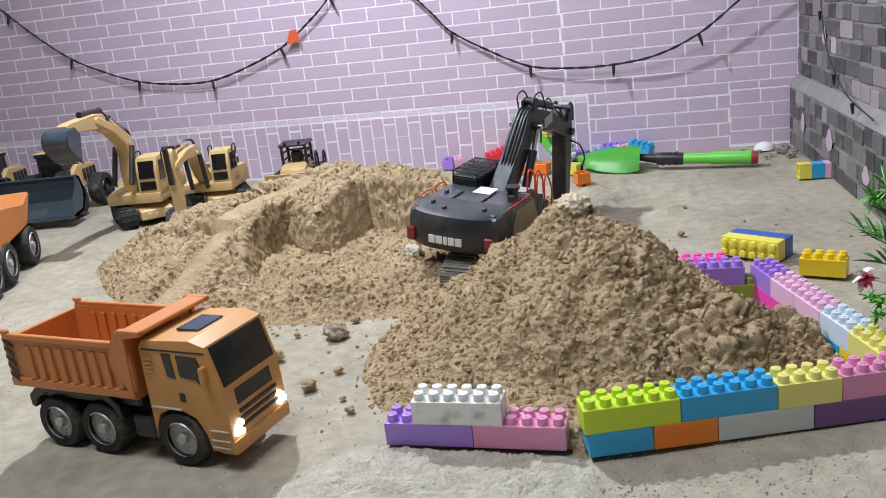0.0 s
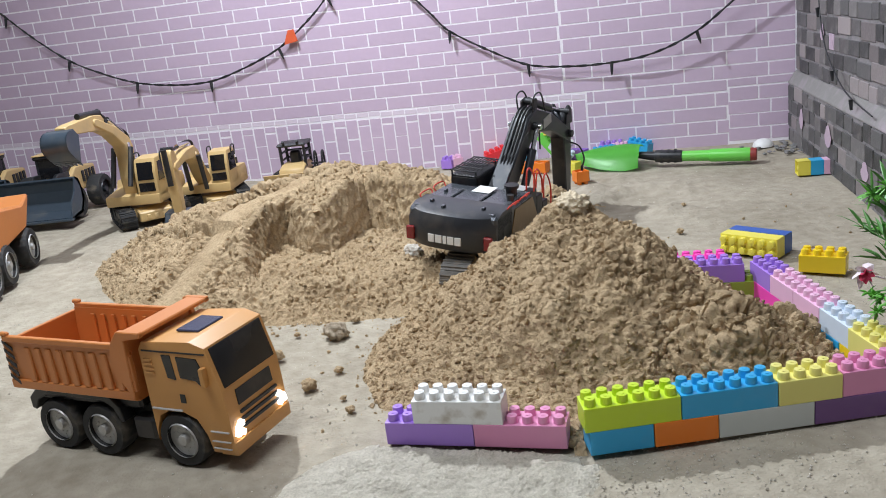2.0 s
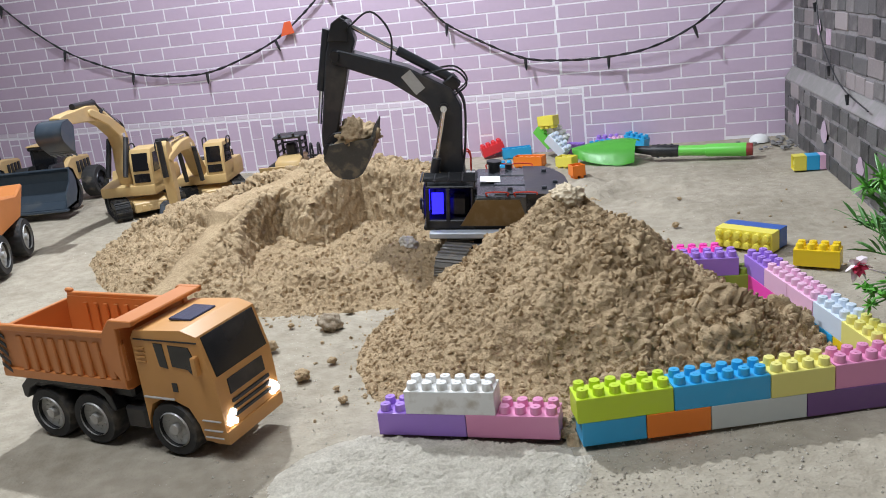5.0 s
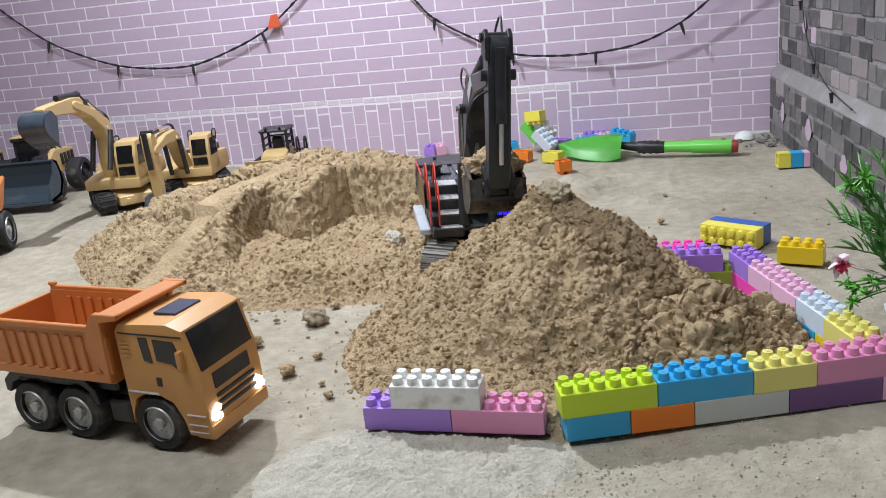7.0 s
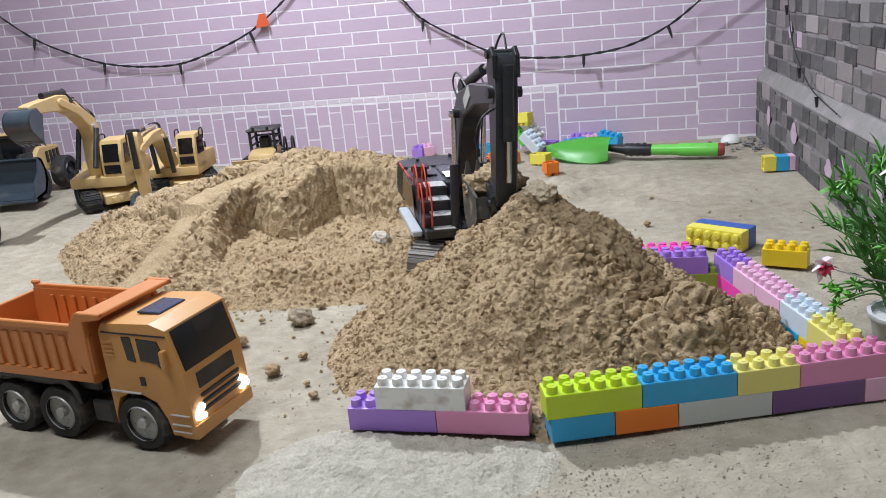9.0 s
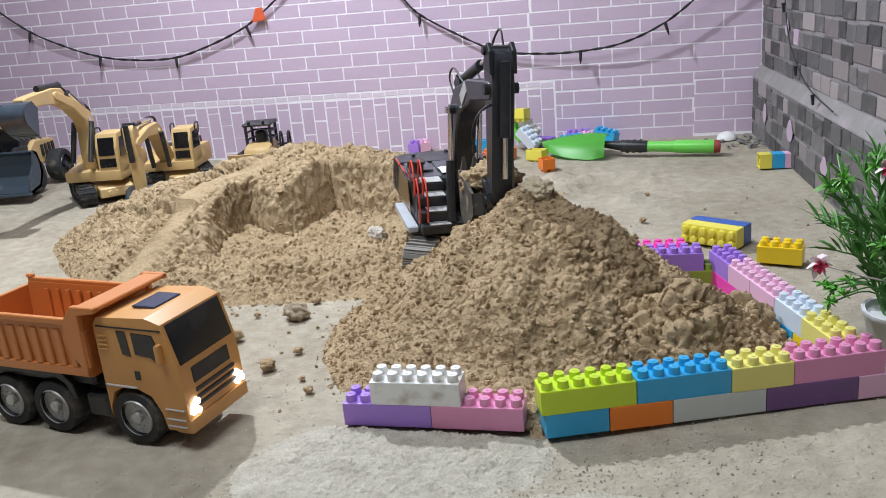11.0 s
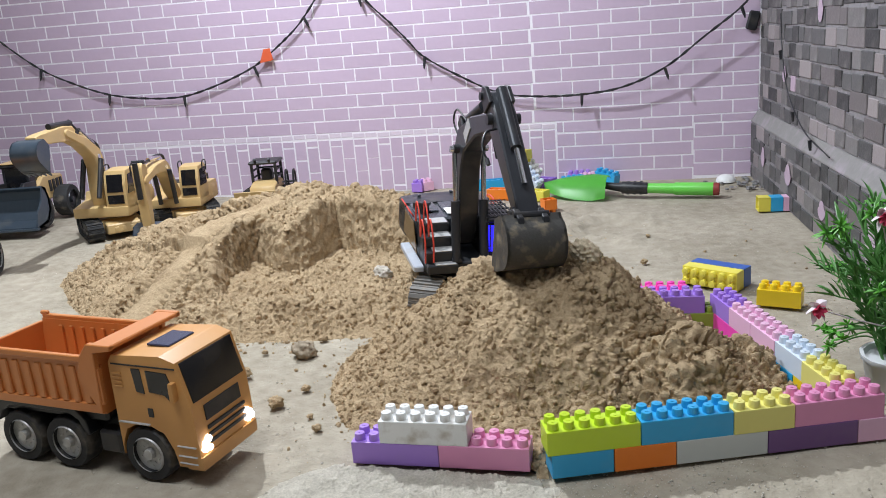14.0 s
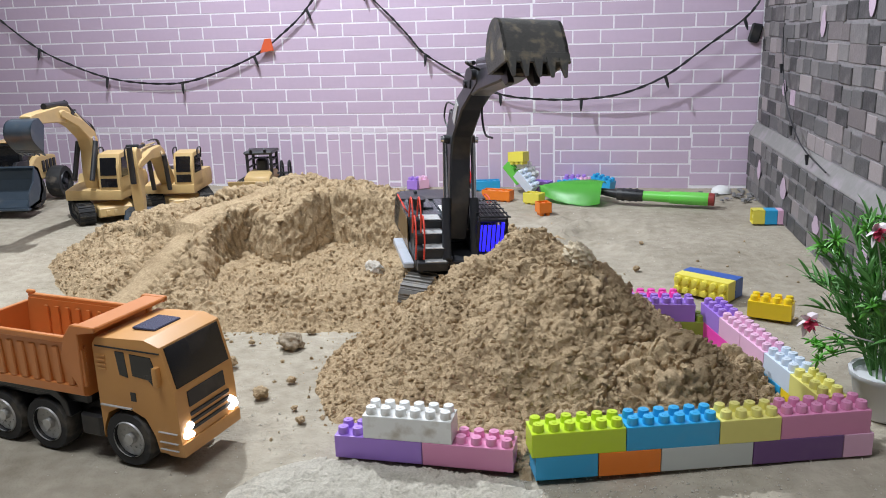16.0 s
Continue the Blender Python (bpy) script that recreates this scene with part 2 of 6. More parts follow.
def pipe(bm, pts, r, seg=8):
    """A bent pipe through points."""
    pts = [Vector(p) for p in pts]
    rings = []
    up = Vector((0.31, 0.17, 0.93))
    for i, p in enumerate(pts):
        d = (pts[min(i + 1, len(pts) - 1)] - pts[max(i - 1, 0)]).normalized()
        a = d.cross(up).normalized()
        b = d.cross(a)
        rings.append([bm.verts.new(p + r * (math.cos(k * 2 * math.pi / seg) * a + math.sin(k * 2 * math.pi / seg) * b)) for k in range(seg)])
    for u, w in zip(rings, rings[1:]):
        for k in range(seg):
            bm.faces.new((u[k], u[(k + 1) % seg], w[(k + 1) % seg], w[k]))
    bm.faces.new(rings[0])
    bm.faces.new(rings[-1][::-1])
    return bm


def curve_points(ctrl, n=8):
    """A smooth line through control points."""
    c = [Vector(p) for p in ctrl]
    c = [2 * c[0] - c[1]] + c + [2 * c[-1] - c[-2]]
    out = []
    for i in range(1, len(c) - 2):
        for k in range(n):
            t = k / n
            a, b, d, e = c[i - 1], c[i], c[i + 1], c[i + 2]
            out.append(0.5 * (2 * b + (d - a) * t + (2 * a - 5 * b + 4 * d - e) * t * t + (3 * b - a - 3 * d + e) * t ** 3))
    return out + [c[-2]]


# ---- room ----
CORNER = Vector((0.878, 1.390, 0))
BACK = math.atan2(-0.28, 0.96)
U_BACK = Vector((-math.cos(BACK), -math.sin(BACK), 0))
U_RIGHT = Vector((-0.178, -0.700, 0)).normalized()


def wall_frame(origin, along):
    """Local x along the wall, y out of the room, z up."""
    out = Vector((0, 0, 1)).cross(along)
    if out.dot(Vector((0, 0.5, 0)) - origin) > 0:
        out = -out
    m = Matrix((along, out, Vector((0, 0, 1)))).transposed().to_4x4()
    m.translation = origin
    return m


M_BACK = wall_frame(CORNER, U_BACK)
M_RIGHT = wall_frame(CORNER, U_RIGHT)


def build_room():
    bm = box(bmesh.new(), -0.15, 3.4, 0.002, 0.12, -0.05, 2.4)
    w = part("wall_back", bm, JOINT)
    w.matrix_basis = M_BACK
    tagged(w, "back wall in lilac brick-print wallpaper with white joints", "wall", kind="structure")
    bm = box(bmesh.new(), 0.003, 4.2, 0.002, 0.12, -0.05, 2.4)
    w2 = part("wall_right", bm, STONEJOINT)
    w2.matrix_basis = M_RIGHT
    tagged(w2, "side wall in grey stone-print wallpaper with lilac patches", "wall", kind="structure")
    # Two walls and a ceiling out of view, added to control bounced light.
    a = CORNER + U_BACK * 3.3
    ml = wall_frame(a, U_RIGHT)
    w3 = part("wall_left", box(bmesh.new(), 0, 4.2, 0, 0.12, -0.05, 2.4), PLASTER)
    w3.matrix_basis = ml
    tagged(w3, "unseen grey wall added to close the room", "wall", kind="structure")
    b = CORNER + U_RIGHT * 4.1
    mb = wall_frame(b, U_BACK)
    w4 = part("wall_front", box(bmesh.new(), 0, 3.3, 0, 0.12, -0.05, 2.4), PLASTER)
    w4.matrix_basis = mb
    tagged(w4, "unseen grey wall added behind the camera", "wall", kind="structure")
    c = part("ceiling", box(bmesh.new(), -0.3, 3.6, -4.4, 0.3, 2.4, 2.5), PLASTER)
    c.matrix_basis = M_BACK
    tagged(c, "unseen grey ceiling added to close the room", "ceiling", kind="structure")
    return w, w2


# ---- sand relief ----
RNG = np.random.default_rng(7)


def smooth_noise(x, y, cell, seed):
    r = np.random.default_rng(seed).random((97, 97))
    u, v = x / cell, y / cell
    i, j = np.floor(u).astype(int), np.floor(v).astype(int)
    fu, fv = u - i, v - j
    fu, fv = fu * fu * (3 - 2 * fu), fv * fv * (3 - 2 * fv)
    a, b, c, d = r[i % 97, j % 97], r[(i + 1) % 97, j % 97], r[i % 97, (j + 1) % 97], r[(i + 1) % 97, (j + 1) % 97]
    return (a * (1 - fu) + b * fu) * (1 - fv) + (c * (1 - fu) + d * fu) * fv - 0.5


def fractal(x, y, cell, seed, octaves=4, gain=0.55):
    z, k = 0, 1.0
    for o in range(octaves):
        z = z + k * smooth_noise(x + 3.1 * o, y - 1.7 * o, cell / 2 ** o, seed + o)
        k *= gain
    return z


def sheet(name, X, Y, Z, keep, material):
    """A mesh over the kept cells of a height field."""
    ny, nx = X.shape
    cell = keep[:-1, :-1] & keep[1:, :-1] & keep[:-1, 1:] & keep[1:, 1:]
    ii, jj = np.nonzero(cell)
    a = ii * nx + jj
    quads = np.stack([a, a + 1, a + nx + 1, a + nx], 1)
    used, inv = np.unique(quads, return_inverse=True)
    verts = np.stack([X.ravel()[used], Y.ravel()[used], Z.ravel()[used]], 1)
    me = bpy.data.meshes.new(name)
    me.from_pydata(verts.tolist(), [], inv.reshape(-1, 4).tolist())
    me.polygons.foreach_set("use_smooth", [True] * len(me.polygons))
    me.materials.append(material)
    return new(name, me)


def grid(x0, x1, y0, y1, step):
    return np.meshgrid(np.arange(x0, x1, step), np.arange(y0, y1, step))


def ground_height(X, Y):
    z = 0.006 * fractal(X, Y, 0.30, 11, 3) + 0.0012 * fractal(X, Y, 0.05, 21, 3)
    rough = np.exp(-((X - 0.28) / 0.22) ** 2 - ((Y - 1.0) / 0.22) ** 2)
    return z - 0.004 + rough * 0.034 * np.clip(fractal(X, Y, 0.09, 71, 4), -0.05, 1)


def build_ground():
    xs = np.concatenate([np.arange(-3.0, -1.3, 0.05), np.arange(-1.3, 1.0, 0.006), np.arange(1.0, 1.6, 0.05)])
    ys = np.concatenate([np.arange(-3.2, -0.35, 0.06), np.arange(-0.35, 1.9, 0.006), np.arange(1.9, 2.8, 0.05)])
    X, Y = np.meshgrid(xs, ys)
    ob = sheet("ground", X, Y, ground_height(X, Y), np.ones_like(X, bool), GROUND)
    return tagged(ob, "dusty grey-beige concrete floor strewn with fine sand", "ground", kind="structure")


def spill_height(X, Y):
    """Two thin spreads of fine sand with an uneven edge, scraped into low ripples."""
    edge = 0.16 * fractal(X, Y, 0.10, 57, 4)
    a = 1 - np.hypot((X + 0.16) / 0.17, (Y + 0.005) / 0.115) + edge
    b = 0.8 - np.hypot((X + 0.06) / 0.24, (Y + 0.15) / 0.09) + edge
    k = np.clip(np.maximum(a, b), -0.3, 1)
    ripple = 0.006 * np.abs(fractal(X * 0.7 + Y, Y * 1.8, 0.07, 58, 3))
    return 0.004 * np.clip(k * 3, -1, 1) + ripple * np.clip(k * 2.5, 0, 1) - 0.0012


def build_spill():
    X, Y = grid(-0.42, 0.26, -0.30, 0.15, 0.0018)
    S = spill_height(X, Y)
    body = S > -0.003
    XX, YY, Z = roughen(X, Y, ground_height(X, Y) + S, np.clip(S / 0.004 + 0.3, 0.0, 1), ((0.011, 0.20), (0.0062, 0.36), (0.0040, 0.45)), 25)
    line = (Y - 0.0795) + 0.3327 * (X + 0.2015)
    body &= ~((X > -0.21) & (line > -0.004)) & ~((X > -0.01) & (Y > -0.006))
    ob = sheet("sand_spill", XX, YY, Z, body, SPILL)
    return tagged(ob, "thin spread of fine pale sand over the floor", "sand spill", kind="structure")


def seg_dist(X, Y, line):
    """Distance to a crest line, the crest's height there, and the side."""
    best = np.full(X.shape, 9.0)
    hgt = np.zeros(X.shape)
    side = np.zeros(X.shape)
    for (ax, ay, az), (bx, by, bz) in zip(line, line[1:]):
        ux, uy = bx - ax, by - ay
        t = np.clip(((X - ax) * ux + (Y - ay) * uy) / (ux * ux + uy * uy), 0, 1)
        d = np.hypot(X - ax - t * ux, Y - ay - t * uy)
        s = np.sign(ux * (Y - ay) - uy * (X - ax))
        near = d < best
        best, hgt, side = np.where(near, d, best), np.where(near, az + t * (bz - az), hgt), np.where(near, s, side)
    return best, hgt, side


def clump_field(P, c, seed):
    """Height of round clumps of about the size c round the points P."""
    Q = P / c
    cell = np.floor(Q).astype(np.int64)
    best = np.zeros(len(P))
    for off in [(i, j, m) for i in (-1, 0, 1) for j in (-1, 0, 1) for m in (-1, 0, 1)]:
        k = cell + off
        h = (k[:, 0] * 73856093 ^ k[:, 1] * 19349663 ^ k[:, 2] * 83492791 ^ seed * 2654435) & 0xFFFFFFFF
        r = []
        for _ in range(4):
            h = (h * 1664525 + 1013904223) & 0xFFFFFFFF
            h ^= h >> 15
            r.append((h & 0xFFFF) / 65536.0)
        d2 = (Q[:, 0] - k[:, 0] - r[0]) ** 2 + (Q[:, 1] - k[:, 1] - r[1]) ** 2 + (Q[:, 2] - k[:, 2] - r[2]) ** 2
        best = np.maximum(best, np.sqrt(np.clip((0.40 + 0.42 * r[3]) ** 2 - d2, 0, 1)))
    return best * c


def roughen(X, Y, Z, amount, sizes, seed):
    """Pushes a height field out along its normals by clumps of several sizes."""
    gy, gx = np.gradient(Z, Y[1, 0] - Y[0, 0], X[0, 1] - X[0, 0])
    gx, gy = np.clip(gx, -1.6, 1.6), np.clip(gy, -1.6, 1.6)
    n = np.sqrt(1 + gx * gx + gy * gy)
    P = np.stack([X.ravel(), Y.ravel(), Z.ravel()], 1)
    v = sum(clump_field(P, c, seed + i) * a for i, (c, a) in enumerate(sizes)).reshape(Z.shape) * amount
    return X - gx / n * v, Y - gy / n * v, Z + v / n - 0.35 * sizes[0][0] * sizes[0][1] * amount


def pile_shape(X, Y):
    dx, dy = X - 0.075, Y - 0.375
    a = np.degrees(np.arctan2(dy, dx)) % 360
    d = np.hypot(dx, dy) + 1e-6
    reach = np.interp(a, (0, 45, 90, 135, 180, 216, 250, 290, 313, 340, 360), (0.210, 0.20, 0.19, 0.20, 0.280, 0.332, 0.352, 0.315, 0.295, 0.235, 0.210))
    k = 1 - d / (reach * 1.03)
    z = 0.182 * np.where(k > 0, np.abs(k) ** 1.22, k)
    cap = 0.160
    z = np.minimum(z, cap + 0.25 * (z - cap))
    toe = 0.080 * (1 - np.hypot((X - 0.20) / 1.25, Y - 0.155) / 0.115)
    return np.maximum(z, toe)


def build_pile():
    X, Y = grid(-0.34, 0.36, -0.01, 0.66, 0.0015)
    B = pile_shape(X, Y)
    Z = B + (0.026 * fractal(X, Y, 0.10, 31, 4) + 0.014 * fractal(X, Y, 0.04, 36, 3)) * np.clip(B / 0.04, 0.12, 1)
    line = (Y - 0.0795) + 0.3327 * (X + 0.2015)
    fence = (X < 0.308) & np.where(X < -0.014, line > 0.037, Y > np.where(X < 0.0, 0.012, 0.036))
    body = B > -0.004
    coarse = np.clip(0.75 + 1.3 * fractal(X, Y, 0.09, 51, 2) + 0.7 * np.clip((X - 0.04) / 0.15, 0, 1) * np.clip((0.34 - Y) / 0.1, 0, 1), 0.60, 1.6) * (0.78 + 0.22 * np.clip((X + 0.02) / 0.12, 0, 1))
    XX, YY, Z = roughen(X, Y, Z, coarse * np.clip(B / 0.02 + 0.5, 0.2, 1), ((0.024, 0.22), (0.0100, 0.75), (0.0058, 1.25)), 5)
    ob = sheet("sand_pile", XX, YY, Z, (B > -0.020) & fence, SAND)
    scatter_crumbs("pile_crumb", XX, YY, Z, body & fence & (B > -0.012), 7000, 0.0010, 0.0042, 41)
    return tagged(ob, "tall cone of damp brown sand with crumbly lumps", "sand pile")


CREST_OUTER = [(-0.66, 0.70, 0.0), (-0.70, 0.86, 0.030), (-0.70, 0.98, 0.065), (-0.60, 1.04, 0.088), (-0.46, 1.06, 0.108), (-0.36, 1.07, 0.128), (-0.26, 1.08, 0.138), (-0.15, 1.00, 0.130), (-0.05, 0.92, 0.105), (0.06, 0.93, 0.075), (0.14, 0.90, 0.03)]
RIM = [(-0.445, 0.62, 0.012), (-0.452, 0.72, 0.058), (-0.457, 0.79, 0.085), (-0.427, 0.883, 0.105), (-0.393, 0.923, 0.110), (-0.335, 0.858, 0.088), (-0.283, 0.905, 0.115), (-0.235, 0.962, 0.130), (-0.147, 0.925, 0.124), (-0.06, 0.855, 0.095), (0.02, 0.74, 0.045)]
PIT = [(x, y) for x, y, z in RIM] + [(-0.02, 0.52), (-0.25, 0.50)]


def inside(X, Y, poly):
    odd = np.zeros(X.shape, bool)
    for (ax, ay), (bx, by) in zip(poly, poly[1:] + poly[:1]):
        cross = ((ay > Y) != (by > Y)) & (X < (bx - ax) * (Y - ay) / (by - ay + 1e-12) + ax)
        odd ^= cross
    return odd


def mound_shape(X, Y):
    """An outer bank, a ramp up to the rim of a dug bowl, and a low heap before it."""
    d, h, s = seg_dist(X, Y, CREST_OUTER)
    di, hi, _ = seg_dist(X, Y, RIM)
    hole = inside(X, Y, PIT)
    ramp = (hi * d + h * di) / (d + di + 1e-6) - 0.06 * np.minimum(d, di)
    z = np.where(s > 0, h - 0.62 * d, ramp)
    z = np.where((s < 0) & (Y < 0.74), np.minimum(z, 0.088 - 0.62 * (0.74 - Y) - 0.10 * np.clip(-0.50 - X, 0, 1)), z)
    z = np.where(~hole & (s < 0) & (X > -0.44) & (Y < 0.70), -0.03, z)
    bowl = 0.007 + 0.14 * np.clip(np.hypot(X + 0.26, Y - 0.74) - 0.08, 0, 1) - 0.55 * np.clip(0.575 - Y, 0, 1)
    steep = 3.0 + 0.9 * np.sin(X * 31 + Y * 17)
    z = np.where(hole, np.maximum(bowl, hi - steep * di), z)
    z = np.where(~hole & (X > 0.0) & (Y < 0.86), -0.03, z)
    df, hf, _ = seg_dist(X, Y, [(-0.47, 0.625, 0.026), (-0.38, 0.600, 0.030), (-0.28, 0.585, 0.034), (-0.19, 0.580, 0.036), (-0.155, 0.64, 0.044)])
    front = hf - 0.40 * np.clip(df - 0.008, 0, 1)
    pad = 0.016 + 0.10 * (Y - 0.686) - 0.8 * np.clip(np.hypot(X - 0.02, Y - 0.74) - 0.09, 0, 1)
    return np.maximum(np.maximum(z, front), np.minimum(pad, 0.045))


def build_mound():
    X, Y = grid(-0.90, 0.24, 0.45, 1.30, 0.0021)
    B = mound_shape(X, Y)
    Z = B + (0.013 * fractal(X, Y, 0.11, 61, 4) + 0.013 * fractal(X, Y, 0.035, 66, 3)) * np.clip(B / 0.04, 0.15, 1)
    d, h, s = seg_dist(X, Y, [(-0.63, 0.58, 0), (-0.56, 0.72, 0), (-0.515, 0.84, 0), (-0.465, 0.95, 0), (-0.37, 1.03, 0)])
    ruts = np.exp(-((d - 0.040) / 0.012) ** 2)
    flat = np.exp(-(d / 0.05) ** 4)
    Z = Z * (1 - 0.6 * flat) + (B + 0.002) * 0.6 * flat - ruts * (0.017 + 0.007 * np.sign(np.sin((Y + 0.5 * X) * 420)))
    Z = Z + 0.008 * np.exp(-((d - 0.066) / 0.010) ** 2) * np.clip(B / 0.03, 0, 1)
    body = B > -0.006
    XX, YY, Z = roughen(X, Y, Z, np.clip(1 - 0.75 * flat, 0, 1) * np.clip(0.8 + 1.2 * fractal(X, Y, 0.09, 52, 2), 0.6, 1.5) * np.clip(B / 0.02 + 0.5, 0.2, 1), ((0.024, 0.20), (0.0105, 0.75), (0.0062, 1.20)), 15)
    ob = sheet("sand_mound", XX, YY, Z, (B > -0.020) & (pile_shape(X, Y) < 0.02), SAND)
    scatter_crumbs("mound_crumb", XX, YY, Z, body & (flat < 0.6) & (pile_shape(X, Y) < 0.0), 7000, 0.0010, 0.0044, 43)
    return tagged(ob, "dug-out bank of damp sand with wheel ruts", "sand mound")


def scatter_crumbs(name, X, Y, Z, where, count, r_lo, r_hi, seed):
    """Rough little lumps lying on a height field, too many to count."""
    g = np.random.default_rng(seed)
    ii, jj = np.nonzero(where)
    pick = g.integers(0, len(ii), count)
    p = (1 + 5 ** 0.5) / 2
    ico = np.array([(-1, p, 0), (1, p, 0), (-1, -p, 0), (1, -p, 0), (0, -1, p), (0, 1, p), (0, -1, -p), (0, 1, -p), (p, 0, -1), (p, 0, 1), (-p, 0, -1), (-p, 0, 1)]) / 1.9
    hull = [(0, 11, 5), (0, 5, 1), (0, 1, 7), (0, 7, 10), (0, 10, 11), (1, 5, 9), (5, 11, 4), (11, 10, 2), (10, 7, 6), (7, 1, 8), (3, 9, 4), (3, 4, 2), (3, 2, 6), (3, 6, 8), (3, 8, 9), (4, 9, 5), (2, 4, 11), (6, 2, 10), (8, 6, 7), (9, 8, 1)]
    hull = np.array(hull)
    r = r_lo + (r_hi - r_lo) * g.random(count) ** 3
    c = np.stack([X[ii[pick], jj[pick]], Y[ii[pick], jj[pick]], Z[ii[pick], jj[pick]] + 0.25 * r], 1)
    stretch = g.uniform(0.65, 1.35, (count, 12, 1)) * g.uniform(0.7, 1.3, (count, 1, 3))
    verts = c[:, None, :] + ico[None] * r[:, None, None] * stretch
    faces = hull[None] + 12 * np.arange(count)[:, None, None]
    me = bpy.data.meshes.new(name)
    me.from_pydata(verts.reshape(-1, 3).tolist(), [], faces.reshape(-1, 3).tolist())
    me.materials.append(SAND)
    return tagged(new(name, me), "loose crumbs of damp sand on the slope", "sand crumbs", kind="stuff")


def build_foot_crumbs():
    X, Y = grid(-0.62, 0.62, -0.05, 1.30, 0.004)
    P, M = pile_shape(X, Y), mound_shape(X, Y)
    near = np.clip(1 + np.maximum(P, M) / 0.055, 0, 1)
    near = np.maximum(near, 0.45 * np.exp(-((X - 0.26) / 0.17) ** 2 - ((Y - 1.0) / 0.17) ** 2))
    g = np.random.default_rng(77)
    line = (Y - 0.0795) + 0.3327 * (X + 0.2015)
    free = (P < 0.0) & (M < 0.0) & ~((X > -0.22) & (Y < 0.10)) & (line > 0) & ~((X > 0.30) & (Y < 0.40))
    scatter_crumbs("floor_crumb", X, Y, ground_height(X, Y), free & (g.random(X.shape) < near ** 5), 750, 0.0008, 0.0034, 45)


def clod_mesh(name, r, seed, squash=0.75, material=None):
    bm = bmesh.new()
    bmesh.ops.create_icosphere(bm, subdivisions=5 if r > 0.02 else 4, radius=r)
    shift = Vector((seed, 0.3 * seed, 0))
    for v in bm.verts:
        u = v.co / r
        k = 1 + 0.34 * noise.fractal(u * 1.2 + shift, 1.0, 2.0, 3)
        grit = noise.voronoi(u * (2.4 if r < 0.02 else 4.5) + shift)[0][0]
        v.co *= k * (1.06 - 0.22 * min(grit * 1.6, 1.0)) + 0.03 * noise.noise(u * 14 + shift)
        v.co.z *= squash
    me = bpy.data.meshes.new(name)
    bm.to_mesh(me)
    bm.free()
    me.polygons.foreach_set("use_smooth", [True] * len(me.polygons))
    me.materials.append(material or SAND)
    return me


def build_clods():
    spots = ((-0.275, 0.415, 0.027), (-0.355, 0.36, 0.016), (-0.25, 0.47, 0.011), (-0.30, 0.25, 0.015), (-0.265, 0.29, 0.009), (-0.245, 0.17, 0.009),
             (-0.255, 0.205, 0.006), (-0.40, 0.42, 0.008), (-0.335, 0.44, 0.007), (-0.77, 0.94, 0.016), (-0.47, 0.64, 0.026), (-0.33, 0.52, 0.008),
             (0.33, 0.70, 0.010), (0.255, 0.80, 0.007), (0.40, 0.88, 0.007), (-0.20, 0.335, 0.008), (-0.205, 0.24, 0.008))
    for i, (x, y, r) in enumerate(spots):
        r *= 0.72
        ob = new("sand_clod", clod_mesh("sand_clod", r, i * 3.7, 0.7, STONE if r > 0.012 else SAND))
        ob.matrix_basis = pose(x, y, r * 0.45, 0, 0, i * 77)
        tagged(ob, "rounded clod of sand on the floor" if r > 0.012 else "small crumb of sand on the floor", "sand clod", "clods round the pile")


def build_grains():
    """Loose grains over the floor, too many to count."""
    g = np.random.default_rng(3)
    verts, faces = [], []

    def grain(x, y, z, r):
        k = len(verts)
        for px, py, pz in ((1, 0, 0), (0, 1, 0), (-1, 0, 0), (0, -1, 0), (0, 0, 1), (0, 0, -0.6)):
            j = g.uniform(0.7, 1.3)
            verts.append((x + px * r * j, y + py * r * j, z + pz * r * j))
        for a, b in ((0, 1), (1, 2), (2, 3), (3, 0)):
            faces.append((k + a, k + b, k + 4))
            faces.append((k + b, k + a, k + 5))
    for _ in range(7000):
        pick = g.random()
        if pick < 0.55:
            x, y = g.normal(-0.08, 0.17), g.normal(-0.06, 0.06)
        elif pick < 0.8:
            a = g.uniform(0, 6.28)
            x, y = 0.02 + 0.36 * math.cos(a) * g.uniform(0.85, 1.3), 0.36 + 0.36 * math.sin(a) * g.uniform(0.85, 1.3)
        else:
            x, y = g.uniform(-0.9, 0.7), g.uniform(-0.25, 1.35)
        r = 0.0005 + 0.0013 * g.random() ** 4
        z = float(ground_height(np.array(x), np.array(y)))
        grain(x, y, z + r * 0.5, r)
    me = bpy.data.meshes.new("loose_grains")
    me.from_pydata(verts, [], faces)
    me.materials.append(PALE)
    tagged(new("loose_grains", me), "pale loose sand grains scattered over the floor", "sand grains", kind="stuff")


# ---- building blocks ----
PITCH, BH = 0.016, 0.0255


def stud_mesh(material):
    bm = bmesh.new()
    rod(bm, (0, 0, -0.0005), (0, 0, 0.0080), 0.0061, 16, 0.0054, 0.0014)
    rod(bm, (0, 0, 0.0078), (0, 0, 0.0085), 0.0020, 8)
    me = bpy.data.meshes.new("stud")
    bm.to_mesh(me)
    bm.free()
    me.polygons.foreach_set("use_smooth", [True] * len(me.polygons))
    me.set_sharp_from_angle(angle=radians(40))
    me.materials.append(material)
    return me


STUDS = {}
WORDS = dict(lime="lime green", ice="ice blue", paleyellow="pale yellow", lightpink="light pink", brightyellow="bright yellow", plum="dark plum", olive="olive green")


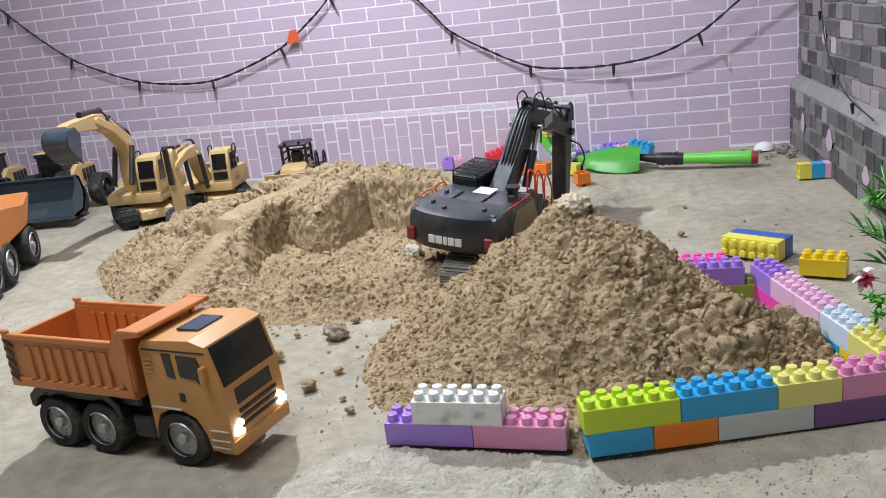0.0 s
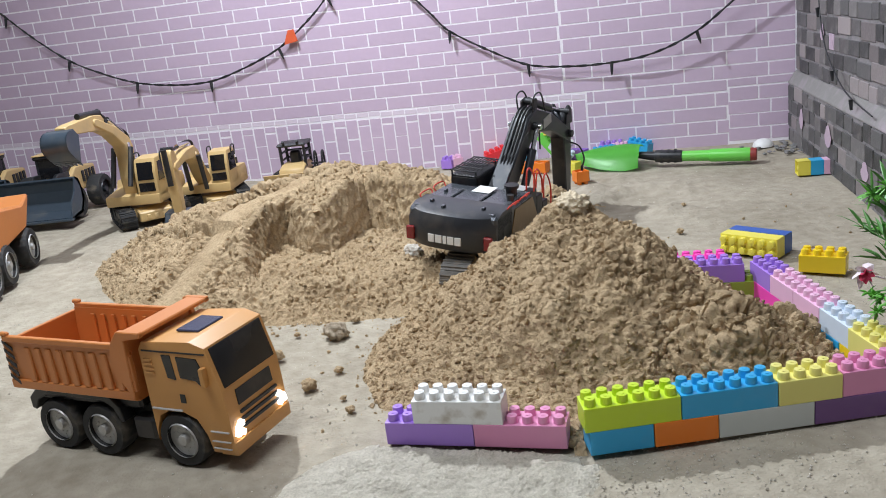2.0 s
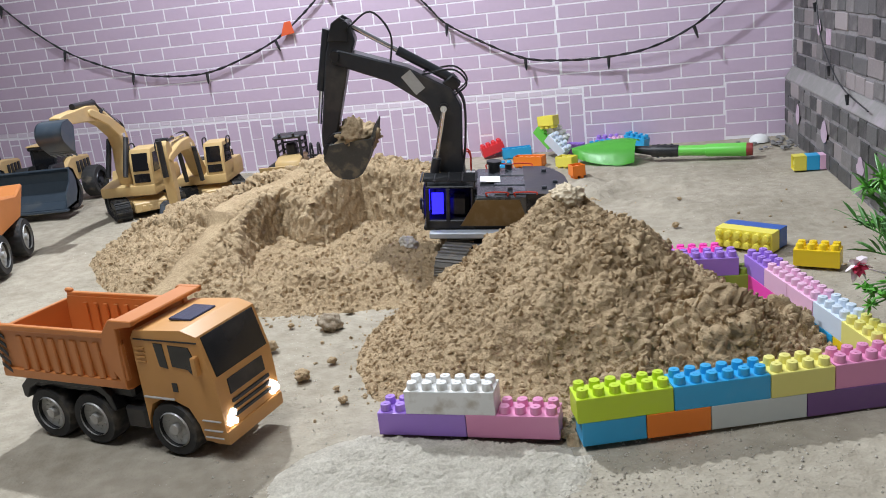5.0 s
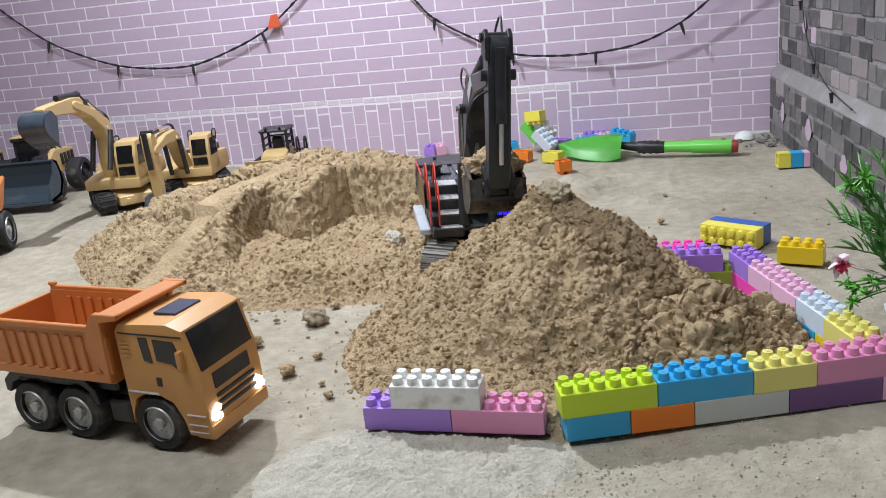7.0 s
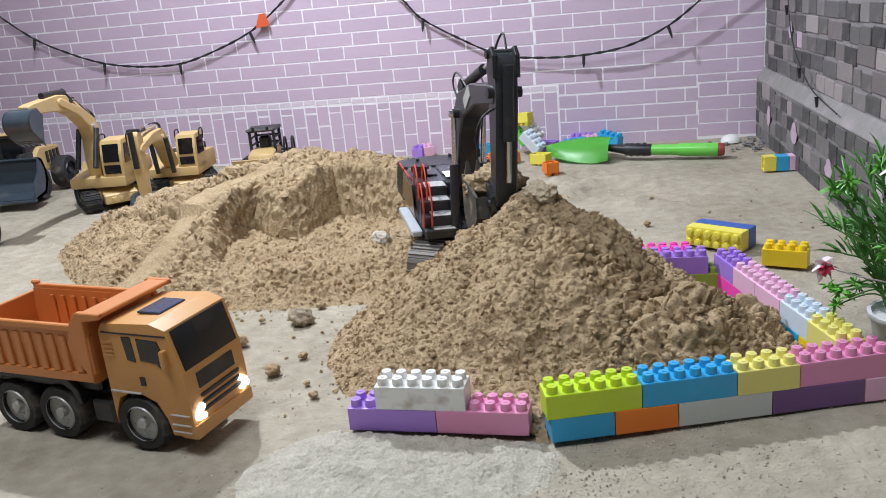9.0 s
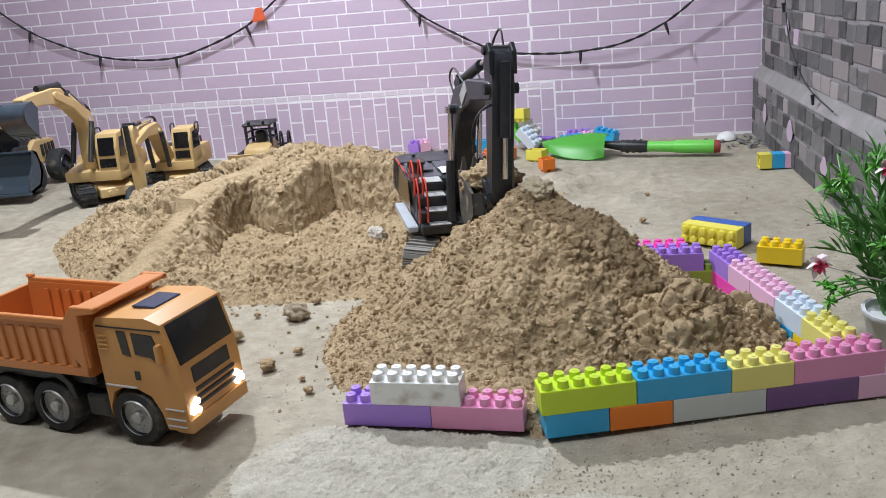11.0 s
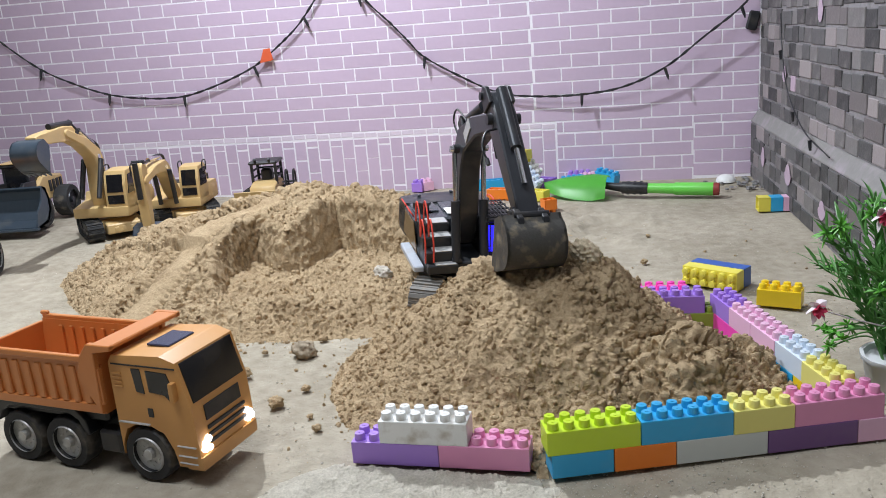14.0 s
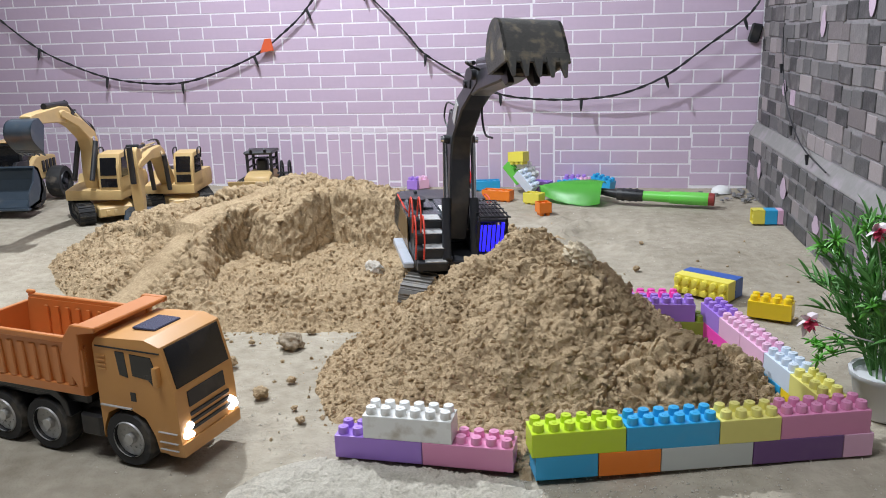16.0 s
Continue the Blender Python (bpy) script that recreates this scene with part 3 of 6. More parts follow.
def block(colour, n, m, note, group="toy block walls", hollow=False):
    material = PLASTICS[colour]
    word = WORDS.get(colour, colour)
    ob = thing("building_block", f"{word} plastic building block {note}", "toy block", m, group)
    w, d = n * PITCH - 0.0005, 2 * PITCH - 0.0003
    bm = bmesh.new()
    if hollow:
        box(bm, 0, w, 0, d, BH - 0.002, BH, 0.0004)
        for a in ((0, w, 0, 0.0018), (0, w, d - 0.0018, d), (0, 0.0018, 0, d), (w - 0.0018, w, 0, d)):
            box(bm, *a, 0, BH - 0.001, 0.0004)
        for i in range(1, n):
            rod(bm, (i * PITCH, d / 2, 0.002), (i * PITCH, d / 2, BH - 0.001), 0.0048, 12)
    else:
        box(bm, 0, w, 0, d, 0, BH, 0.0009, seg=2)
    part("body", bm, material, ob)
    if colour not in STUDS:
        STUDS[colour] = stud_mesh(material)
    for i in range(n):
        for j in range(2):
            s = new("stud", STUDS[colour])
            s.parent = ob
            s.location = ((i + 0.5) * PITCH, (j + 0.5) * PITCH, BH)
    return ob


def build_blocks():
    def row(origin, angle, z, run, note, start=0.0):
        x = start
        for colour, n in run:
            jig = random.uniform(-0.25, 0.25)
            m = Matrix.Translation((origin[0], origin[1], z)) @ pose(0, 0, 0, 0, 0, angle) @ pose(x, random.uniform(-0.0006, 0.0006), 0, 0, 0, jig)
            block(colour, n, m, note)
            x += n * PITCH + 0.0003
    row((0, 0), 0, 0, (("blue", 4), ("orange", 4), ("grey", 6), ("plum", 6), ("lightpink", 2)), "in the lower course on the floor")
    row((0, 0), 0, BH, (("lime", 6), ("blue", 6), ("paleyellow", 4), ("pink", 6)), "in the upper course with round studs", -0.004)
    row((-0.2015, 0.0795), -18.4, 0, (("violet", 6), ("pink", 6)), "in the lower course on the floor")
    row((-0.2015, 0.0795), -18.4, BH, (("white", 6),), "with sandy scuffs on two other blocks", 0.0325)
    row((0.344, 0.056), 90, 0, (("brightyellow", 4), ("blue", 4), ("lime", 4), ("magenta", 6)), "in the lower course on the floor")
    row((0.344, 0.037), 90, BH, (("paleyellow", 4), ("ice", 4), ("lightpink", 4), ("lightpink", 4), ("violet", 4)), "in the upper course with round studs")
    row((0.222, 0.366), -14, 0, (("olive", 6),), "half buried beside the sand pile")
    row((0.208, 0.370), -14, BH, (("violet", 6),), "resting on a green block")
    row((0.216, 0.406), -14, BH - 0.004, (("magenta", 5),), "standing behind a purple block")
    row((0.222, 0.400), -14, -0.004, (("olive", 5),), "half buried beside the sand pile")
    # two blocks lying on their sides, studs towards the pile
    for colour, off in (("yellow", 0.0), ("navy", 0.0262)):
        m = Matrix.Translation((0.351 + off * 0.77, 0.563 + off * 0.64, 0)) @ pose(0, 0, 0, 0, 0, -50) @ pose(0, 0.0258, 0, 90, 0, 0)
        block(colour, 6, m, "lying on its side on the floor", "loose toy blocks")
    block("brightyellow", 4, pose(0.414, 0.424, 0, 0, 0, -36), "lying loose on the floor", "loose toy blocks")
    # three pushed together, lying by the side wall
    for k, colour in enumerate(("yellow", "blue", "lightpink")):
        m = Matrix.Translation((0.690, 0.995, 0)) @ pose(0, 0, 0, 0, 0, -14) @ pose(k * 0.0262, 0.018, 0.0, 0, 90, 0) @ pose(-0.032, -0.024, 0)
        block(colour, 2, m, "lying on its side by the wall", "loose toy blocks", hollow=(k == 0))
    # a tumbled heap near the back wall
    heap = (("blue", 5, (0.135, 1.570, 0.0255), (180, 0, -4), True), ("orange", 5, (0.160, 1.440, 0.0255), (180, 0, -32), True), ("green", 4, (0.214, 1.500, 0.068), (8, 46, -42), False),
            ("white", 4, (0.240, 1.482, 0.075), (8, 46, -42), False), ("ice", 4, (0.232, 1.440, 0.052), (8, 44, -42), False), ("yellow", 3, (0.243, 1.490, 0.112), (176, -4, -40), True),
            ("yellow", 3, (0.262, 1.370, 0.0255), (180, 0, -42), True), ("orange", 2, (0.250, 1.235, 0.0255), (180, 0, 10), True), ("violet", 3, (0.318, 1.530, 0.0255), (180, 0, -40), True),
            ("violet", 4, (0.385, 1.505, 0.002), (0, 0, -16), False), ("blue", 4, (0.360, 1.435, 0.0), (0, 0, 12), False), ("blue", 4, (0.452, 1.485, 0.010), (0, 10, -46), False),
            ("lightpink", 3, (0.425, 1.455, 0.0), (0, 0, 35), False), ("red", 4, (0.085, 1.575, 0.002), (0, -14, 4), False), ("blue", 2, (0.095, 1.318, 0.0), (0, 0, -10), False),
            ("violet", 2, (-0.045, 1.605, 0.0), (0, 0, -25), False), ("lightpink", 2, (-0.010, 1.60, 0.0), (0, 0, 20), False))
    for colour, n, p, r, hollow in heap:
        block(colour, n, pose(*p, *r), "tumbled in a heap near the wall", "loose toy blocks", hollow)


# ---- wheels and tracks ----
def wheel(parent, place, r, width, rim, axis_sign=1, tread=18):
    """Tyre on the y axis, with its rim facing -y (axis_sign 1) or +y."""
    bm = bmesh.new()
    prof = ((0.66, -0.5), (0.93, -0.5), (1.0, -0.36), (1.0, 0.36), (0.93, 0.5), (0.66, 0.5))
    seg = tread * 4
    rings = []
    for k in range(seg):
        a = k * 2 * math.pi / seg
        lug = 1.0 if k % 4 < 2 else 0.975
        rings.append([bm.verts.new((q * r * (lug if q > 0.99 else 1) * math.cos(a), w * width, q * r * (lug if q > 0.99 else 1) * math.sin(a))) for q, w in prof])
    for a, b in zip(rings, rings[1:] + rings[:1]):
        for i in range(len(prof)):
            j = (i + 1) % len(prof)
            bm.faces.new((a[i], a[j], b[j], b[i]))
    w = soften(part("wheel", bm, RUBBER, parent, "black rubber tyre dulled by sand"), 30)
    w.matrix_basis = pose(*place)
    s = -axis_sign
    bm = bmesh.new()
    rod(bm, (0, s * width * 0.10, 0), (0, s * width * 0.30, 0), r * 0.64, 28)
    ring = bmesh.new()
    bmesh.ops.create_cone(ring, cap_ends=False, segments=28, radius1=r * 0.70, radius2=r * 0.62, depth=width * 0.2)
    merge(bm, ring, Matrix.Translation((0, s * width * 0.45, 0)) @ Matrix.Rotation(math.pi / 2 * (1 if s < 0 else -1), 4, "X"))
    rod(bm, (0, s * width * 0.25, 0), (0, s * width * 0.52, 0), r * 0.22, 16, r * 0.18)
    for k in range(10):
        a = k * math.pi / 5
        rod(bm, (0.36 * r * math.cos(a), s * width * 0.28, 0.36 * r * math.sin(a)), (0.36 * r * math.cos(a), s * width * 0.34, 0.36 * r * math.sin(a)), r * 0.040, 8)
        a += 0.31
        rod(bm, (0.5 * r * math.cos(a), s * width * 0.28, 0.5 * r * math.sin(a)), (0.5 * r * math.cos(a), s * width * 0.325, 0.5 * r * math.sin(a)), r * 0.06, 8)
    soften(part("rim", bm, rim, w, "silver-grey ten-bolt rim"), 30)
    return w


def crawler(parent, x0, x1, y, width, height, shoe_mat, frame_mat, shoes=44):
    """A track belt of shoes round a frame."""
    r = height / 2
    length = (x1 - x0) - 2 * r
    per = 2 * length + 2 * math.pi * r
    bm = bmesh.new()
    for k in range(shoes):
        s = k * per / shoes
        if s < length:
            p, a = (x0 + r + s, height), 0
        elif s < length + math.pi * r:
            a = (s - length) / r
            p = (x1 - r + r * math.sin(a), r + r * math.cos(a))
        elif s < 2 * length + math.pi * r:
            p, a = (x1 - r - (s - length - math.pi * r), 0), math.pi
        else:
            a = math.pi + (s - 2 * length - math.pi * r) / r
            p = (x0 + r + r * math.sin(a), r + r * math.cos(a))
        w = per / shoes * 0.46
        m = Matrix.Translation((p[0], y, p[1])) @ Matrix.Rotation(a, 4, "Y")
        box(bm, -w, w, -width / 2, width / 2, -0.0035, 0, 0.0006, m)
        box(bm, -w * 0.25, w * 0.2, -width / 2, width / 2, -0.0005, 0.0028, 0, m)
    belt = part("track_belt", bm, shoe_mat, parent, "sand-dusted crawler track belt")
    bm = bmesh.new()
    box(bm, x0 + r * 0.8, x1 - r * 0.8, y - width * 0.30, y + width * 0.30, height * 0.22, height * 0.74, 0.003)
    for xx in (x0 + r, x1 - r):
        rod(bm, (xx, y - width * 0.36, r), (xx, y + width * 0.36, r), r * 0.86, 20)
    k = 5
    for i in range(k):
        xx = x0 + r * 2 + (x1 - x0 - 4 * r) * i / (k - 1)
        rod(bm, (xx, y - width * 0.34, r * 0.42), (xx, y + width * 0.34, r * 0.42), r * 0.36, 14)
    part("track_frame", bm, frame_mat, parent)
    return belt


# ---- orange tipper truck ----
def build_tipper():
    th = -27.7
    ob = thing("tipper_truck", "orange toy tipper truck with lit headlights on the floor", "toy truck", pose(-0.395, 0.139, -0.001, 0, 0, th))
    W = 0.048
    # chassis
    bm = bmesh.new()
    box(bm, -0.235, 0.05, -0.022, 0.022, 0.036, 0.058, 0.002)
    box(bm, -0.222, -0.055, -W + 0.006, W - 0.006, 0.058, 0.072, 0.003)
    for s in (-1, 1):
        y0, y1 = sorted((s * (W - 0.016), s * (W + 0.001)))
        prism(bm, ((-0.222, 0.048), (-0.222, 0.062), (-0.208, 0.074), (-0.095, 0.074), (-0.082, 0.062), (-0.078, 0.044), (-0.084, 0.044), (-0.092, 0.060), (-0.106, 0.068), (-0.194, 0.068), (-0.208, 0.060), (-0.216, 0.046)), y0, y1, 0.001)
        box(bm, -0.066, -0.036, y0, y1 - 0.002 * s, 0.026, 0.052, 0.003)
    box(bm, -0.235, -0.226, -0.03, 0.03, 0.034, 0.05, 0.002)
    part("chassis", bm, BLACK, ob)
    for x in (-0.183, -0.115):
        for s in (1, -1):
            wheel(ob, (x, -s * (W - 0.011), 0.0305), 0.0315, 0.026, SILVER, s)
    for s in (1, -1):
        wheel(ob, (0.0, -s * (W - 0.011), 0.0305), 0.0315, 0.024, SILVER, s)
    # bed: walls lean outwards, ribs on the outside
    bm = bmesh.new()
    z0, z1 = 0.076, 0.136
    xr0, xr1, xf0, xf1 = -0.238, -0.232, -0.046, -0.060
    w0, w1, th_ = 0.050, 0.053, 0.004

    def quad_solid(a, b, c, d, inward):
        t = bmesh.new()
        lo = [t.verts.new(p) for p in (a, b, c, d)]
        hi = [t.verts.new(Vector(p) + Vector(inward)) for p in (a, b, c, d)]
        t.faces.new(lo)
        t.faces.new(hi[::-1])
        for i in range(4):
            t.faces.new((lo[i], lo[(i + 1) % 4], hi[(i + 1) % 4], hi[i]))
        bmesh.ops.recalc_face_normals(t, faces=t.faces)
        merge(bm, t)
    for s in (-1, 1):
        quad_solid((xr0, s * w0, z0), (xf0, s * w0, z0), (xf1 + 0.012, s * w1, z1), (xr1, s * w1, z1), (0, -s * th_, 0))
        box(bm, xr1 - 0.001, xf1 - 0.004, s * w1 - 0.003, s * w1 + 0.003, z1 - 0.002, z1 + 0.005, 0.001)
        # raised front shoulder
        prism(bm, ((xf1 - 0.012, z1 - 0.02), (xf1 - 0.004, z1 + 0.006), (xf1 + 0.008, z1 + 0.020), (xf1 + 0.040, z1 + 0.020), (xf1 + 0.040, z1 + 0.014), (xf1 + 0.016, z1 + 0.010), (xf0, z0)), s * w1 - 0.0035, s * w1 + 0.0035, 0.001)
        for k in range(10):
            x = xr1 + 0.022 + k * 0.0168
            t0, t1 = x, x + 0.0075
            zl, zh = z0 + 0.010, z1 - 0.008
            box(bm, t0 + 0.0065, t0 + 0.0155, s * (w0 + 0.0015) - 0.003, s * (w0 + 0.0015) + 0.003, zl, zh, 0.0012)
            box(bm, t0 + 0.0075, t0 + 0.0130, s * (w0 - 0.0040) - 0.0016, s * (w0 - 0.0040) + 0.0016, zl, zh + 0.002, 0.0006)
        box(bm, xr0, xf0, s * w0 - 0.004, s * w0 + 0.003, z0 - 0.001, z0 + 0.010, 0.001)
    box(bm, xr0, xf0, -w0, w0, z0 - 0.002, z0 + 0.004)
    quad_solid((xf0, -w0, z0), (xf0, w0, z0), (xf1 + 0.012, w1, z1 + 0.012), (xf1 + 0.012, -w1, z1 + 0.012), (-th_, 0, 0))
    box(bm, xf1 + 0.012, xf1 + 0.040, -w1 - 0.003, w1 + 0.003, z1 + 0.0145, z1 + 0.0195, 0.0012)
    for k in range(10):
        y = -w0 + 0.009 + k * 0.0095
        box(bm, xf1 - 0.004, xf1 + 0.0035, y, y + 0.004, z0 + 0.012, z1, 0.001)
    bed = part("tipper_bed", bm, ORANGE, ob, "ribbed orange tipper bed, empty")
    bm = bmesh.new()
    box(bm, xr0 - 0.001, xr0 + 0.004, -w0 - 0.002, w0 + 0.002, z0, z1 - 0.004, 0.001)
    for k in range(4):
        y = -w0 + 0.014 + k * 0.022
        box(bm, xr0 - 0.004, xr0 + 0.001, y, y + 0.008, z0 + 0.008, z1 - 0.010, 0.001)
    for s in (-1, 1):
        box(bm, xr1 - 0.004, xr1 + 0.008, s * w1 - 0.003, s * w1 + 0.003, z1 + 0.004, z1 + 0.009, 0.0015)
    part("tailgate", bm, ORANGE, ob)
    # hazard stripes on the rear corner of each side
    bm = bmesh.new()
    for s in (-1, 1):
        for k in range(5):
            zz = z0 + 0.004 + k * 0.0105
            prism(bm, ((xr0 + 0.002, zz + 0.009), (xr0 + 0.016, zz), (xr0 + 0.016, zz + 0.0045), (xr0 + 0.002, zz + 0.0135)), s * (w0 + 0.0034), s * (w0 + 0.0042))
    split(part("hazard_stripe", bm, BLACK, ob, "black slanted hazard stripe"))
    # cab
    zc0, zc1 = 0.030, 0.146
    side = ((-0.034, 0.026), (-0.034, 0.134), (-0.028, zc1 - 0.003), (0.036, zc1), (0.055, zc1 - 0.006), (0.067, 0.094), (0.069, 0.066), (0.070, 0.030), (0.064, 0.022), (0.040, 0.022), (0.036, 0.040), (0.026, 0.058), (0.010, 0.0645), (-0.010, 0.0645), (-0.024, 0.058), (-0.032, 0.040))
    bm = prism(bmesh.new(), side, -W, W, 0.004, seg=2)
    cab = soften(part("cab", bm, AMBER, ob, "amber-orange truck cab"), 40)
    for s in (-1, 1):
        a, b = sorted((s * (W - 0.001), s * (W + 0.0008)))
        part("side_window", prism(bmesh.new(), ((-0.004, 0.130), (0.008, 0.130), (0.010, 0.102), (-0.001, 0.104)), a, b, 0.0003), TGLASS, cab, "black tinted side window")
        part("side_window", prism(bmesh.new(), ((0.015, 0.129), (0.042, 0.128), (0.052, 0.101), (0.043, 0.096), (0.036, 0.103), (0.016, 0.105)), a, b, 0.0003), TGLASS, cab, "black tinted side window")
        part("door_handle", box(bmesh.new(), 0.010, 0.017, a, b, 0.076, 0.086, 0.0003), BLACK, cab)
        part("roof_seam", box(bmesh.new(), -0.030, 0.054, a, b, 0.1325, 0.1342, 0.0003), BLACK, cab)
    # windscreen on the sloping front
    nose = Vector((0.067 - 0.055, 0, 0.094 - (zc1 - 0.006)))
    bm = bmesh.new()
    for u0, u1, half, lift in ((0.05, 0.98, W - 0.005, 0.001),):
        p = [Vector((0.055, 0, zc1 - 0.006)) + nose * u0, Vector((0.055, 0, zc1 - 0.006)) + nose * u1]
        out = Vector((0.95, 0, 0.30)) * lift
        prism(bm, ((p[0].x - 0.002, p[0].z), (p[0].x + out.x, p[0].z + out.z), (p[1].x + out.x, p[1].z), (p[1].x - 0.002, p[1].z)), -half, half, 0.0003)
    part("windscreen", bm, TGLASS, cab, "black tinted windscreen")
    bm = bmesh.new()
    prism(bm, ((0.066, 0.087), (0.0688, 0.087), (0.0702, 0.070), (0.067, 0.070)), -0.030, 0.030, 0.0005)
    part("grille", bm, BLACK, cab)
    bm = bmesh.new()
    for z in (0.062, 0.054, 0.046):
        box(bm, 0.067, 0.0712, -0.030, 0.034, z - 0.002, z + 0.002, 0.0006)
    split(part("grille_slot", bm, BLACK, cab))
    bm = bmesh.new()
    box(bm, 0.050, 0.0725, -W - 0.0005, W + 0.0005, 0.020, 0.036, 0.004, seg=2)
    soften(part("bumper", bm, AMBER, cab))
    bm = bmesh.new()
    for s in (-1, 1):
        a, b = sorted((s * (W - 0.001), s * (W + 0.0022)))
        for z in (0.046, 0.035, 0.027):
            box(bm, 0.042, 0.066, a, b, z, z + 0.0012, 0.0004)
        box(bm, -0.032, 0.010, a, b, 0.066, 0.0678, 0.0004)
    split(part("trim_strip", bm, SILVER, cab))
    bm = bmesh.new()
    for s in (-1, 1):
        a, b = sorted((s * (W - 0.001), s * (W + 0.0016)))
        for z in (0.122, 0.117, 0.112, 0.107):
            box(bm, -0.030, -0.018, a, b, z, z + 0.0022, 0.0005)
    split(part("vent_fin", bm, AMBER, cab))
    for s in (-1, 1):
        bm = bmesh.new()
        for y, z in ((0.034, 0.052), (0.039, 0.048), (0.034, 0.042), (0.041, 0.043)):
            rod(bm, (0.066, s * y, z), (0.0735, s * y, z), 0.0040, 14, 0.0034)
        part("headlight", bm, LAMP, cab, "lit white headlight cluster")
        bm = bmesh.new()
        box(bm, 0.047, 0.053, s * (W - 0.002), s * (W + 0.007), 0.099, 0.120, 0.0026, seg=2)
        part("mirror", bm, AMBER, cab)
    bm = bmesh.new()
    box(bm, -0.002, 0.028, -0.022, 0.020, zc1 - 0.0010, zc1 + 0.0016, 0.0008, pose(0, 0, 0, 0, 0, 0))
    part("roof_panel", bm, SOLAR, cab, "dark blue solar panel with pale rim")


# ---- excavators ----
def bucket_mesh(bm, w, s):
    """An open bucket: pin at the origin, mouth towards -x, rounded back towards +x; s is its depth."""
    prof = [(-s * 0.30, -s * 0.06), (s * 0.10, s * 0.02)]
    for k in range(8):
        a = math.radians(70 - k * 21)
        prof.append((s * 0.42 * math.cos(a) + s * 0.02, s * 0.46 * math.sin(a) - s * 0.50))
    prof += [(-s * 0.28, -s * 1.02), (-s * 0.62, -s * 1.02)]
    inner = []
    for i, (x, z) in enumerate(prof):
        cx, cz = -s * 0.15, -s * 0.5
        inner.append((x + (cx - x) * 0.10, z + (cz - z) * 0.10))
    prism(bm, prof + inner[::-1], -w / 2, w / 2)
    for y in (-w / 2, w / 2 - 0.003):
        prism(bm, prof, y - 0.0005, y + 0.0035)
    box(bm, -s * 0.64, -s * 0.44, -w / 2 - 0.001, w / 2 + 0.001, -s * 1.04, -s * 0.985, 0.001)
    return bm


def bucket_teeth(bm, w, s, n=5):
    for k in range(n):
        y = -w / 2 + w * (k + 0.5) / n
        t = bmesh.new()
        near = [t.verts.new(p) for p in ((-s * 0.56, y - w * 0.075, -s * 1.06), (-s * 0.56, y + w * 0.075, -s * 1.06), (-s * 0.56, y + w * 0.075, -s * 0.96), (-s * 0.56, y - w * 0.075, -s * 0.96))]
        far = [t.verts.new(p) for p in ((-s * 0.90, y - w * 0.022, -s * 1.035), (-s * 0.90, y + w * 0.022, -s * 1.035), (-s * 0.90, y + w * 0.022, -s * 1.005), (-s * 0.90, y - w * 0.022, -s * 1.005))]
        t.faces.new(near)
        t.faces.new(far[::-1])
        for i in range(4):
            t.faces.new((near[i], far[i], far[(i + 1) % 4], near[(i + 1) % 4]))
        bmesh.ops.recalc_face_normals(t, faces=t.faces)
        merge(bm, t)
    return bm


BOOM_L, STICK_L, HEAD = 0.3145, 0.149, 0.050
FOOT = Vector((0.039, 0, 0.090))


def boom_outline(L):
    """A bent boom; foot at the origin, far pin at (L, 0)."""
    top = [(-0.010, 0.012), (0.20 * L, 0.185 * L), (0.38 * L, 0.330 * L), (0.49 * L, 0.350 * L), (0.72 * L, 0.245 * L), (1.01 * L, 0.035 * L)]
    low = [(1.03 * L, -0.020 * L), (0.98 * L, -0.045 * L), (0.72 * L, 0.125 * L), (0.50 * L, 0.200 * L), (0.38 * L, 0.165 * L), (0.20 * L, 0.020 * L), (0.0, -0.016)]
    return top + low


def stick_outline(L, head):
    """Hangs along -z from its pin; its head stands above the pin."""
    return [(-0.030, head * 0.55), (-0.018, head), (-0.004, head * 1.05), (0.010, head * 0.8), (0.016, 0.0), (0.013, -L * 0.9), (0.010, -L - 0.008), (-0.008, -L - 0.008), (-0.014, -L * 0.8), (-0.022, -0.02)]


EXC_BASE = pose(-0.020, 0.686, 0.016, 5.85, 0, 0) @ pose(0, 0, 0, 0, 4.55, 0)


